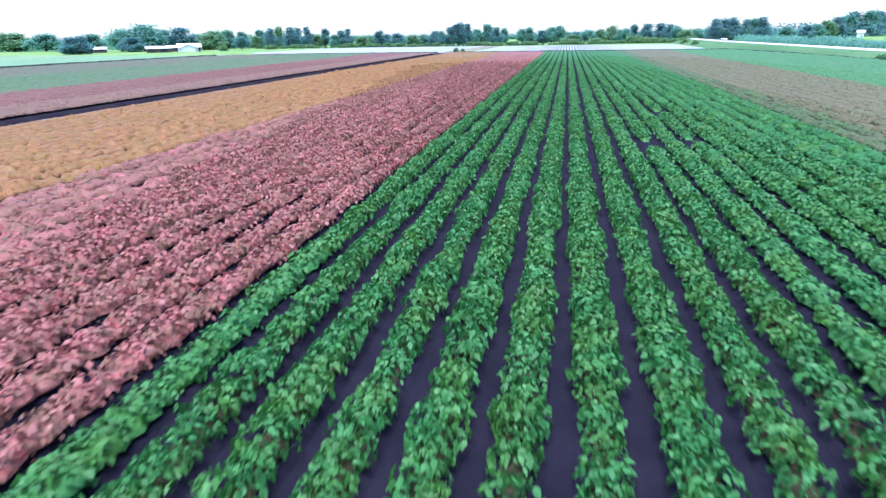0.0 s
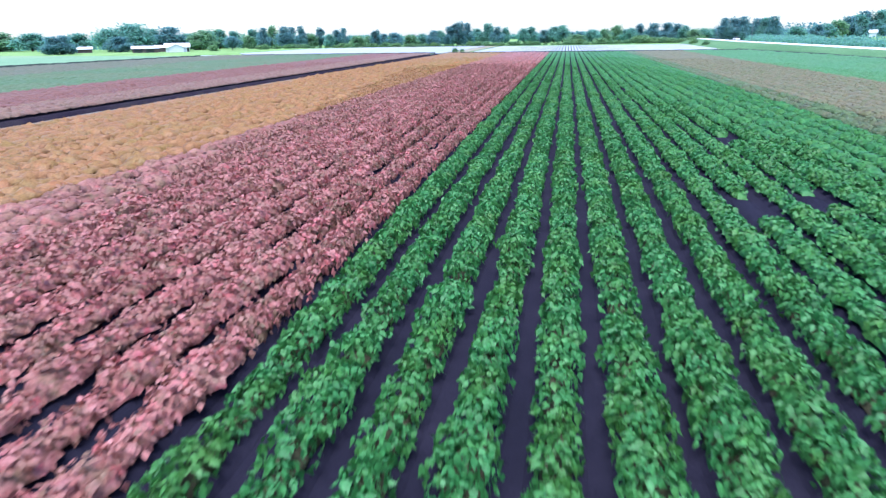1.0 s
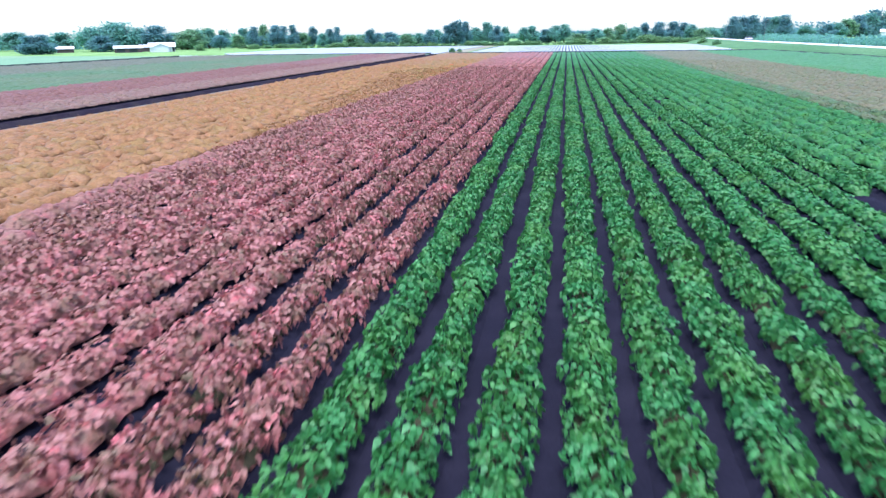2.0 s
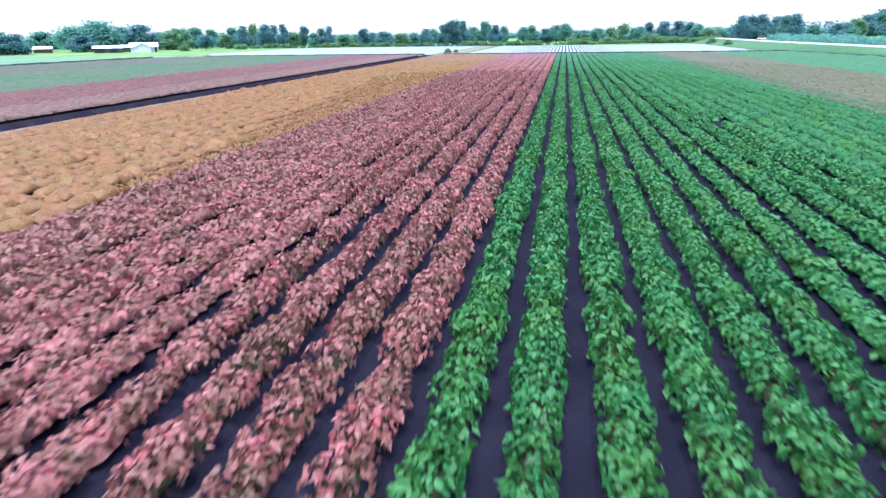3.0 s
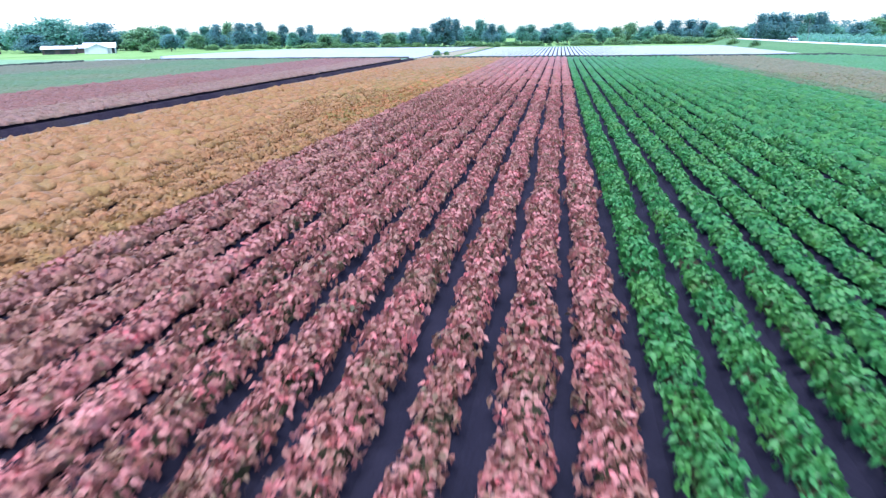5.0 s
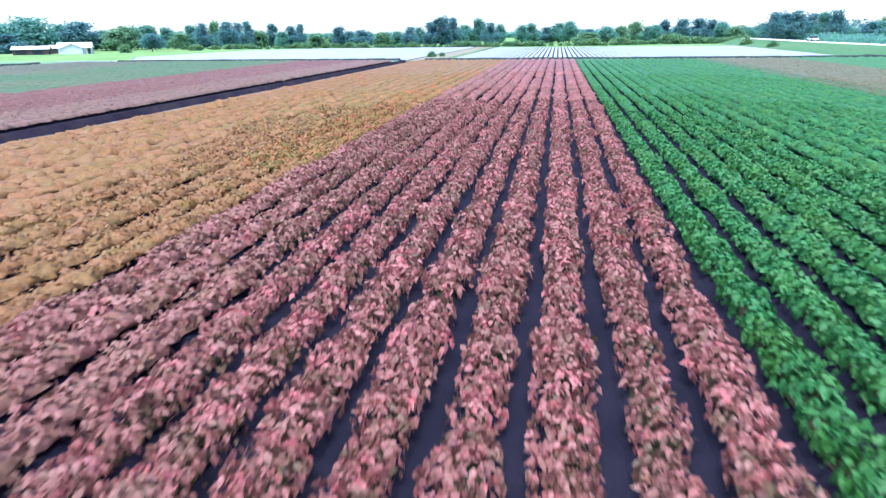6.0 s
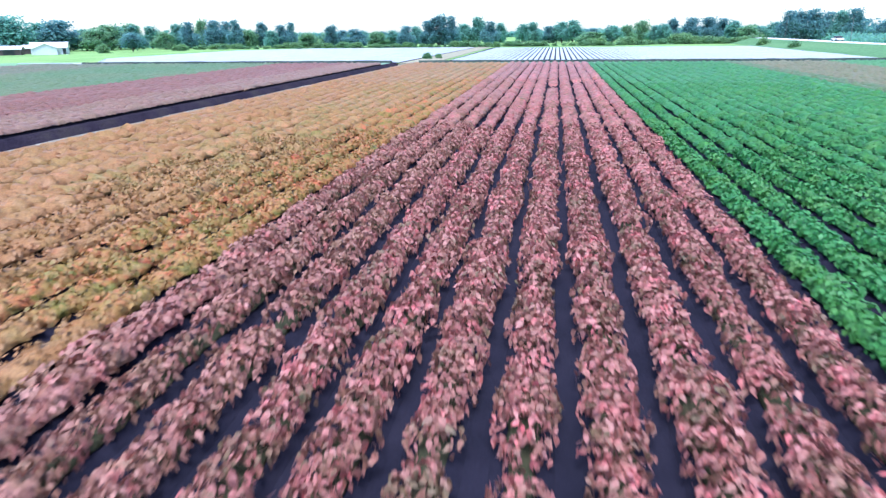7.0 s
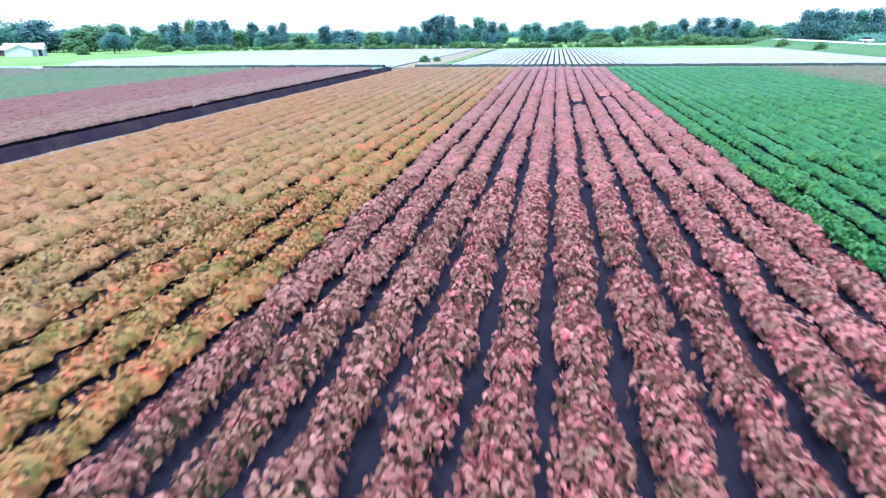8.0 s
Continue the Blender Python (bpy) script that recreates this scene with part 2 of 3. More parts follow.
def ditch():
    """The open drain between two fields: steep crumbling sides and a flat dark bed."""
    prof = [(-36.4, 0.03), (-35.6, 0.02), (-35.0, -0.75), (-34.2, -1.05), (-33.0, -1.05), (-32.2, -0.7), (-31.7, 0.02), (-31.0, 0.03)]
    ys = np.arange(-30, 215, 1.5)
    r = np.random.default_rng(3)
    v = [(x + r.uniform(-0.16, 0.16) * (0 < j < 7), y, z + r.uniform(-0.05, 0.05) * (1 < j < 6)) for y in ys for j, (x, z) in enumerate(prof)]
    f = [(8 * i + j, 8 * i + j + 1, 8 * i + j + 9, 8 * i + j + 8) for i in range(len(ys) - 1) for j in range(7)]
    return tagged(mesh_object("ditch", v, f, DITCH_SOIL, smooth=True), "open drainage ditch with dark soil sides", "ditch", kind="structure")



ditch()


ROAD_X = 70.9


def road_z(y):
    """The road climbs gently along its levee."""
    return float(np.interp(y, [-30, 150, 280, 356], [1.45, 1.48, 1.62, 2.0]))


def bank_foot(y):
    """Where the grass bank meets the field."""
    return float(np.interp(y, [-30, 120, 165, 206, 230, 262, 304, 420, 520], [61.8, 61.8, 60.8, 55.4, 55.0, 56.6, 58.0, 62, 62]))


def levee():
    """The grass slope from the field up to the road, and the far side that falls away to the scrub."""
    r = np.random.default_rng(21)
    ys = np.arange(-30, 361, 3.0)
    v = []
    for y in ys:
        a, z = bank_foot(y), road_z(y) - 0.06
        b = ROAD_X - 3.2
        line = [(a, -0.02), (a + 0.3 * (b - a), 0.22 * z), (a + 0.65 * (b - a), 0.66 * z), (b, z), (ROAD_X + 3.2, z), (ROAD_X + 7, 0.4), (ROAD_X + 10, -0.1)]
        v += [(x, y, h + r.uniform(-0.06, 0.06) * (0 < k < 3)) for k, (x, h) in enumerate(line)]
    f = [(7 * i + j, 7 * i + j + 1, 7 * i + j + 8, 7 * i + j + 7) for i in range(len(ys) - 1) for j in range(6)]
    f.append(tuple(7 * (len(ys) - 1) + j for j in range(7)))
    return tagged(mesh_object("grass_bank", v, f, BANK_GRASS, smooth=True), "mown green grass levee rising to the road", "ground", kind="structure")


def road():
    """A pale slab that follows the crown of the levee."""
    ys = np.arange(-30, 356, 5.0)
    v = [(ROAD_X + x, y, road_z(y) + z) for y in ys for x, z in ((-2.9, -0.2), (-2.8, 0.0), (0, 0.05), (2.8, 0.0), (2.9, -0.2))]
    f = [(5 * i + j, 5 * i + j + 1, 5 * i + j + 6, 5 * i + j + 5) for i in range(len(ys) - 1) for j in range(4)]
    return tagged(mesh_object("road", v, f, CONCRETE, smooth=True), "pale straight country road on its grass levee", "road", kind="structure")


levee()
road()
sheet("track", [(-34.5, 212), (-28, 212), (-29.5, 334), (-34.5, 334)], 0.05, DIRT, "light dirt track between two plastic-covered plots", "track")

HAY = ground_material("hay_grass", (0.149, 0.277, 0.150), (0.196, 0.328, 0.185), (0.276, 0.353, 0.194), 0.05, 1.2, 0.9, 0.5, 0.15, (1, 0.3, 1))
sheet("hay_strip", [(-117.8, 120), (-108.8, 206), (-108, 222), (-141, 222), (-250, 252), (-320, 258), (-320, -30), (-131, -30)], 0.0, HAY, "blue-green strip of young hay beside the field", "ground")


def berm(name, line, wide, high, mat, label):
    """A low uneven bank along a field edge."""
    r = np.random.default_rng(len(line) + int(wide * 10))
    rows = []
    for (xa, ya), (xb, yb) in zip(line, line[1:]):
        n = int(math.hypot(xb - xa, yb - ya) / 2)
        along = Vector((xb - xa, yb - ya)).normalized()
        rows += [(xa + (xb - xa) * i / n, ya + (yb - ya) * i / n, along) for i in range(n)]
    rows.append((*line[-1], along))
    v = [(x + a.y * o * wide * (1 + r.uniform(-0.2, 0.2)), y - a.x * o * wide * (1 + r.uniform(-0.2, 0.2)), -0.1 + z * high * (1 + r.uniform(-0.08, 0.08))) for x, y, a in rows for o, z in ((-0.5, 0), (-0.25, 0.9), (0.1, 1.1), (0.3, 0.8), (0.5, 0))]
    f = [(5 * i + j, 5 * i + j + 1, 5 * i + j + 6, 5 * i + j + 5) for i in range(len(rows) - 1) for j in range(4)]
    return tagged(mesh_object(name, v, f, mat, smooth=True), label, "bank", kind="structure")


berm("ditch_verge", [(-31.35, -30), (-31.35, 100), (-31.35, 212)], 0.8, 0.36, DRY_GRASS, "pale dry grass fringe along the ditch edge")
WEEDS = ground_material("dark_weeds", (0.030, 0.042, 0.036), (0.045, 0.062, 0.052), (0.075, 0.10, 0.075), 0.8, 5.0, 0.95, 0.7, 0.1)
berm("field_bank", [(-129, -30), (-116.4, 120), (-108.6, 196)], 1.6, 0.85, WEEDS, "low dark weedy bank along the western field edge")
berm("field_bank_east", [(61.6, -30), (61.6, 120), (60.6, 165), (55.2, 206), (54.8, 216)], 1.6, 0.62, WEEDS, "low dark weedy bank below the grass slope")
berm("field_bank_north_west", [(-104, 214.4), (-70, 214.4), (-36.6, 214.4)], 1.5, 0.5, WEEDS, "low dark bank at the end of the western rows")
berm("field_bank_north", [(-31, 214.2), (10, 214.2), (54, 214.2)], 1.6, 0.5, WEEDS, "low dark bank at the end of the rows")

HEADLAND = ground_material("headland_grass", (0.14, 0.25, 0.16), (0.20, 0.31, 0.21), (0.28, 0.36, 0.27), 0.2, 3.0, 0.95, 0.6, 0.08)
sheet("headland", [(-30.8, 206.6), (53.4, 206.6), (53.4, 213.4), (-30.8, 213.4)], 0.03, HEADLAND, "pale worn grass headland at the end of the rows", "ground", thick=0.2)
sheet("headland_west", [(-106, 206.6), (-36.5, 206.6), (-36.5, 215), (-106, 215)], 0.03, HEADLAND, "pale worn grass headland of the western field", "ground", thick=0.2)

# ---- crop rows ----
ROW = 1.2
DRIFT = {-8: 0.03, -7: 0.04, -6: -0.03, -5: -0.04, -4: -0.04, -3: -0.01, -2: 0.06, -1: 0.04, 0: 0.01, 1: -0.03, 2: -0.01, 3: 0.01, 4: -0.02, 5: -0.04, 6: -0.05, 7: -0.02, 8: 0.05, 9: 0.04}
HEART = np.array([(-0.06, 0, 0.04), (-0.30, 0.22, -0.02), (0.12, 0.43, -0.09), (0.90, 0, -0.18), (0.12, -0.43, -0.09), (-0.30, -0.22, -0.02)])
HEART_TRIS = np.array([(0, 1, 2), (0, 2, 3), (0, 3, 4), (0, 4, 5)])[:, ::-1]
SHIELD = np.array([(-0.34, 0.16, -0.02), (-0.34, -0.16, -0.02), (0.04, -0.40, -0.09), (0.96, 0, -0.16), (0.04, 0.40, -0.09)])
SHIELD_TRIS = np.array([(0, 3, 4), (0, 1, 3), (1, 2, 3)])
KITE = np.array([(-0.32, 0, 0.0), (0.14, 0.46, -0.06), (0.84, 0, -0.1), (0.14, -0.46, -0.06)])
KITE_TRIS = np.array([(0, 2, 1), (0, 3, 2)])[:, ::-1]
rng = np.random.default_rng(7)


def path_x(y):
    """Where the flight line crosses y."""
    return np.interp(y, [0, 106], [7.0, -7.3])


def wander(s, step, seed):
    """A smooth random value between -1 and 1 along s."""
    r = np.random.default_rng(seed)
    knots = r.uniform(-1, 1, int(260 / step) + 4)
    return np.interp((s + 30) / step, np.arange(len(knots)), knots)


def leaf_cloud(place, axis_turn, droop, lean, size, shape, tris):
    """Leaves of one shape at the given places: turned, drooping, leaning to a side."""
    ca, sa, cd, sd = np.cos(axis_turn), np.sin(axis_turn), np.cos(droop), np.sin(droop)
    a = np.stack([ca * cd, sa * cd, -sd], -1)
    h = np.stack([-sa, ca, 0 * sa], -1)
    up = np.cross(a, h)
    b = np.cos(lean)[:, None] * h + np.sin(lean)[:, None] * up
    c = np.cross(a, b)
    v = place[:, None] + size[:, None, None] * (shape[None, :, :1] * a[:, None] + shape[None, :, 1:2] * b[:, None] + shape[None, :, 2:] * c[:, None])
    f = tris[None] + len(shape) * np.arange(len(place))[:, None, None]
    return v.reshape(-1, 3), f.reshape(-1, 3)


def leaf_tones(count, per, seed):
    """One random tone a leaf, repeated for its corners."""
    return np.repeat(np.random.default_rng(seed).uniform(0, 1, count // per), per)


def plants_of(x, y0, y1, step, seed, holes, loose):
    """The plants along one stretch of a row: places and vigour."""
    r = np.random.default_rng(seed)
    at = np.arange(y0, y1, step)
    at = np.sort(at + r.uniform(-0.34, 0.34, len(at)) * step)
    vigour = np.clip(1 + 0.15 * r.normal(0, 1, len(at)) * loose + 0.10 * wander(at, 2.2, int(x * 7) + 3991), 0.55, 1.4)
    vigour *= 1 + 0.16 * wander(at, 0.55, int(x * 11) + 5313)
    keep = r.uniform(0, 1, len(at)) > 0.04 * loose
    for hx, hy, hr in holes:
        if abs(hx - x) < 0.9:
            keep &= np.abs(at - hy) > hr
    return at[keep], vigour[keep], r.normal(0, 0.04, len(at))[keep] * loose


def row_leaves(x, plants, step, per_metre, size, half, height, seed, shape, tris, calm):
    """Leaves of these plants: every plant is a dome of leaves that droop outwards."""
    r = np.random.default_rng(seed + 5)
    at, vigour, side = plants
    if not len(at):
        return np.zeros((0, 3)), np.zeros((0, 3), int), np.zeros(0)
    count = np.maximum(2, (per_metre * step * vigour).astype(int))
    i = np.repeat(np.arange(len(at)), count)
    n = len(i)
    flank = r.uniform(0, 1, n) < 0.2
    out = np.where(flank, r.uniform(0.84, 1.0, n), np.sqrt(r.uniform(0.0, 1.0, n)))
    turn = r.uniform(-math.pi, math.pi, n)
    reach = half * vigour[i] * out
    px = x + side[i] + np.cos(turn) * reach
    py = at[i] + np.sin(turn) * reach
    low = np.where(flank, r.uniform(0.1, 0.62, n), out ** 4 * r.uniform(0.05, 0.6, n))
    z = 0.12 + height * vigour[i] * (1.04 - 0.30 * out ** 2.5 - 0.8 * low) - r.exponential(0.03, n)
    droop = radians(30) * calm ** 2 + out ** 2 * radians(44) + low * radians(35) + r.normal(0, radians(28), n) * calm
    lean = r.normal(0, radians(32), n) * calm
    place = np.stack([px, py, np.maximum(z, 0.06)], -1)
    tone = 0.5 + (0.45 * r.uniform(0, 1, len(at))[i] + 0.55 * r.uniform(0, 1, n) - 0.5) * (0.35 + 0.65 * calm ** 3)
    return (*leaf_cloud(place, turn + r.normal(0, 1.1, n), droop * (0.4 + 0.6 * calm), lean, size * r.uniform(0.6, 1.25, n) * (0.75 + 0.25 * vigour[i]), shape, tris), np.repeat(tone, len(shape)))


def row_ridge(x, y0, y1, plants, half, height, step, seed, fine=True, dip=0.2):
    """The closed inner mass of a row: a steep-sided ridge, rough with leaves, that follows its plants."""
    r = np.random.default_rng(seed + 6)
    at, vigour, side = plants
    ys = np.arange(y0 - step, y1 + step, step)
    spot = np.clip(np.searchsorted(at, ys), 1, len(at) - 1)
    far = np.minimum(np.abs(ys - at[spot - 1]), np.abs(ys - at[spot]))
    live = 1 + (np.interp(ys, at, vigour) - 1) * (1.0 if fine else 0.45)
    live = np.where(far > 0.55, 0.02, live * (1 - dip * np.clip(far / 0.24, 0, 1)))
    live[[0, -1]] = 0.02
    prof = np.array([(-0.96, 0.34), (-0.96, 0.56), (-0.62, 0.90), (0, 1.0), (0.62, 0.90), (0.96, 0.56), (0.96, 0.34)] if fine else [(-1, 0.36), (-0.84, 0.68), (0, 1.0), (0.84, 0.68), (1, 0.36)])
    m = len(prof)
    wob = 1 + r.uniform(-0.24, 0.24, (len(ys), m)) * (1 if fine else 0.7)
    px = x + prof[None, :, 0] * half * np.clip(live, 0.3, 9)[:, None] * wob
    pz = np.where(live < 0.05, -0.12, 0.07)[:, None] + prof[None, :, 1] * height * live[:, None] * (1 + r.uniform(-0.22, 0.22, (len(ys), m)))
    py = ys[:, None] + r.uniform(-0.3, 0.3, (len(ys), m)) * step
    i, j = np.meshgrid(np.arange(len(ys) - 1), np.arange(m - 1), indexing="ij")
    o = (i * m + j).ravel()
    quads = np.stack([o, o + 1, o + m + 1, o + m], -1)
    return np.stack([px, py, pz], -1).reshape(-1, 3), np.concatenate([quads[:, [0, 1, 2]], quads[:, [0, 2, 3]]])


def crop_row(k, mat, label, group, y0=-8.0, y1=205.5, half=0.405, height=0.43, size=0.185, loose=0.75, holes=(), bulk=0.0, lumps=1.0, mass=0.0, leafy=1.0):
    """One planted row: a raised bed of soil and its foliage, finest where the flight passes near."""
    x = (k + 0.5) * ROW + (DRIFT.get(k, 0) + DRIFT.get(k + 1, 0)) / 2
    row = tagged(new("crop_row"), label=label, category="crop row", group=group)
    row.location = (x, y0, 0)
    s = np.arange(y0, y1 + 0.01, 4.0)
    prof = [(-0.46, -0.02), (-0.30, 0.09), (0, 0.13), (0.30, 0.09), (0.46, -0.02)]
    v = np.array([(px, q - y0, pz) for q in s for px, pz in prof])
    f = [(5 * i + j, 5 * i + j + 1, 5 * i + j + 6, 5 * i + j + 5) for i in range(len(s) - 1) for j in range(4)]
    mesh_object("soil_bed", v, np.array(f), SOIL, row, smooth=True)
    leaves, masses = [], []
    step = 0.38
    plants = plants_of(x, y0, y1, step, 1000 * (k + 200), holes, loose)
    runs = []
    for i, c in enumerate(np.arange(y0, y1, 6.0)):
        e = min(c + 6.0, y1)
        near = abs(x - path_x(min(max(c - 7, 0), 106)))
        gap = math.hypot(near, max(0.0, c - 113)) if c > -3 else 99.0
        seed = 1000 * (k + 200) + 7 * i
        here = (plants[0] >= c) & (plants[0] < e)
        some = [q[here] for q in plants]
        level = next(q for q, far in enumerate((6, 14, 25, 48, 1e9)) if gap < far)
        if level < 4:
            rate, blade, wide, shape, tris, calm = ((255, 0.66, 1.04, SHIELD, SHIELD_TRIS, 1.0), (165, 0.72, 1.0, KITE, KITE_TRIS, 0.78), (85, 0.56, 0.96, KITE, KITE_TRIS, 0.5), (30, 0.52, 0.96, KITE, KITE_TRIS, 0.45))[level]
            leaves.append(row_leaves(x, some, step, rate * leafy if level else rate, size * blade, half * wide, height, seed, shape, tris, calm))
        if runs and runs[-1][0] == level:
            runs[-1][2] = e
        else:
            runs.append([level, c, e])
    # Within 6 m a dark inner mass paints the shade between the leaves.
    shade_masses = []
    for level, c, e in runs:
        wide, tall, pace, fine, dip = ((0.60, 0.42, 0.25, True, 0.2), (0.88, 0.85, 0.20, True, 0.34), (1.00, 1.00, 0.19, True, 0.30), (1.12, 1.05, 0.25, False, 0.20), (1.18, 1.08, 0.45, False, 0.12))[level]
        (shade_masses if level < 1 else masses).append(row_ridge(x, c, e, plants, half * (wide + bulk * (level > 1) + mass * (level < 3)), height * (tall + bulk * (level > 1) + mass * (level < 3)), pace, 1000 * (k + 200) + level + int(c), fine, dip * lumps))
    for name, bits, look_of in (("foliage", leaves, mat), ("stem_mass", shade_masses, STEM_SHADE), ("understory", masses, mat)):
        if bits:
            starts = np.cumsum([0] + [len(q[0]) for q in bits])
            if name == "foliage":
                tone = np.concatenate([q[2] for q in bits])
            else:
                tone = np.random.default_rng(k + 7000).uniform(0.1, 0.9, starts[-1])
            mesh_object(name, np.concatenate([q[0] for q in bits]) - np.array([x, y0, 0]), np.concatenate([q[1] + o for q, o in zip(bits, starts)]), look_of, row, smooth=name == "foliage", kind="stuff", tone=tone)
    return row


def edge_at(x0, y0, x1, y1, x):
    return y0 + (y1 - y0) * (x - x0) / (x1 - x0)


GREEN_HOLES = [(11.4, 33.3, 1.8), (13.8, 34.6, 1.2), (13.7, 47.4, 1.4), (11.4, 79.4, 1.5)]
PINK_HOLES = [(-0.6, 166.8, 2.6), (-3.0, 161.7, 2.6), (-5.4, 157.2, 2.6)]
for k in range(0, 18):
    crop_row(k, GREEN, "leafy green caladium row on dark muck soil", "green caladium rows", holes=GREEN_HOLES, loose=0.45, height=0.40, bulk=0.02)
for k in range(-11, -8):
    crop_row(k, MAUVE, "mauve-pink caladium row beside the orange block", "pink caladium rows", half=0.425, loose=0.65, bulk=0.10)
for k in range(-8, 0):
    crop_row(k, PINK, "dusty pink caladium row on dark muck soil", "pink caladium rows", holes=PINK_HOLES, half=0.425, loose=0.65, bulk=0.10)
for k in range(-26, -11):
    crop_row(k, ORANGE, "orange-tan caladium row with olive leaves", "orange caladium rows", y1=104.0 if k > -15 else 113.0 if k > -20 else 205.5, half=0.45, size=0.165, height=0.28 if k == -26 else 0.40, loose=0.65, bulk=0.10, lumps=1.4, mass=0.16, leafy=0.5)
for k in range(-19, -14):
    crop_row(k, MOTTLED, "orange-tan caladium row mottled with green and red leaves", "orange caladium rows", y0=113.0, half=0.455, size=0.17, height=0.40, loose=0.7, bulk=0.05, lumps=1.4, mass=0.14, leafy=0.6)
for k in range(-14, -11):
    crop_row(k, OLIVE, "yellow-olive caladium row with orange and red leaves", "orange caladium rows", y0=104.0, half=0.455, size=0.17, height=0.40, loose=0.7, mass=0.12, leafy=0.75)
for k in range(18, 20):
    crop_row(k, BRONZE_GREEN, "greenish bronze caladium row beside the green block", "bronze caladium rows", half=0.43, loose=0.4, lumps=0.7)
for k in range(20, 31):
    crop_row(k, BROWN, "dull bronze caladium row on dark soil", "bronze caladium rows", half=0.42, loose=0.4, lumps=0.7)
for k in range(31, 51):
    x = (k + 0.5) * ROW
    crop_row(k, PALE_GREEN, "pale green crop row beside the grass bank", "pale green rows", y1=min(205.5, edge_at(61.2, 150, 54.4, 206, x)), half=0.52, loose=0.25, lumps=0.3)
for k in range(-35, -30):
    crop_row(k, ROSE, "pale rose caladium row beside the ditch", "rose caladium rows", half=0.43, loose=0.4, lumps=0.6)
for k in range(-46, -35):
    crop_row(k, RED, "brick-red caladium row on dark soil", "red caladium rows", half=0.43, loose=0.4, lumps=0.6)
for k in range(-95, -46):
    x = (k + 0.5) * ROW
    dull = k < -70
    crop_row(k, GREY_ROSE if dull else GREY_GREEN, "dull greyish rose crop row beside the weedy bank" if dull else "greyish green crop row on dark soil", "far green rows", y1=min(205.5, edge_at(-117, 120, -107, 206, x) if x < -107 else 205.5), half=0.52, loose=0.25, lumps=0.3)

# ---- plastic-covered plots ----
def plastic_bed(x, y0, y1, wide=1.0):
    prof = [(wide * a, b) for a, b in ((-0.57, 0.0), (-0.5, 0.09), (-0.4, 0.12), (0.4, 0.12), (0.5, 0.09), (0.57, 0.0))]
    s = np.linspace(y0, y1, 12)
    v = [(px, q - y0, pz + 0.02 * math.sin(3 * q + x)) for q in s for px, pz in prof]
    f = [(6 * i + j, 6 * i + j + 1, 6 * i + j + 7, 6 * i + j + 6) for i in range(11) for j in range(5)]
    f += [tuple(range(5, -1, -1)), tuple(range(66, 72))]
    ob = mesh_object("plastic_bed", v, f, PLASTIC)
    ob.location = (x, y0, 0)
    return tagged(ob, "raised bed wrapped in white plastic mulch", "plant bed", "plastic mulch beds")


sheet("plot_soil", [(-26.8, 216), (53, 216), (55, 262), (56.5, 304), (50, 315), (-28, 322)], -0.01, SOIL, "dark soil between the plastic beds", "ground")
sheet("plot_soil_west", [(-35, 216), (-102, 216), (-119, 241), (-122, 272), (-118, 312), (-100, 334), (-35, 334)], -0.01, SOIL, "dark soil under the western plastic beds", "ground")
for i in range(75):
    x = -25.8 + 1.1 * i
    y0 = 215.4 if x < 52.5 else edge_at(52.5, 216, 56.0, 304, x)
    plastic_bed(x, y0 + rng.uniform(-0.4, 0.7), 320 - 0.07 * (x + 26) + rng.uniform(-1, 1), 0.68)
for i in range(53):
    x = -36 - 1.6 * i
    y0 = 215.4 if x > -102 else edge_at(-102, 216, -119, 241, x)
    y1 = 333 if x > -100 else edge_at(-100, 333, -118, 312, x)
    plastic_bed(x, y0, y1 + rng.uniform(-1, 1))
sheet("plastic_strip", [(-108.3, 192), (-107.2, 192), (-101, 215.6), (-109, 219.6), (-124, 220.2), (-124, 218.6), (-108, 217)], 0.10, PLASTIC, "strip of pale plastic at the corner of the plot", "ground", thick=0.16)



# ---- trees ----
def limb(bm, a, b, ra, rb, sides=6):
    a, b = Vector(a), Vector(b)
    q = (b - a).to_track_quat("Z", "Y").to_matrix()
    rings = []
    for p, r in ((a, ra), ((a + b) / 2 + Vector((random.uniform(-1, 1), random.uniform(-1, 1), 0)) * ra * 0.5, (ra + rb) / 2), (b, rb)):
        rings.append([bm.verts.new(p + q @ Vector((r * math.cos(2 * math.pi * i / sides), r * math.sin(2 * math.pi * i / sides), 0))) for i in range(sides)])
    for lo, hi in zip(rings, rings[1:]):
        for i in range(sides):
            bm.faces.new((lo[i], lo[(i + 1) % sides], hi[(i + 1) % sides], hi[i]))


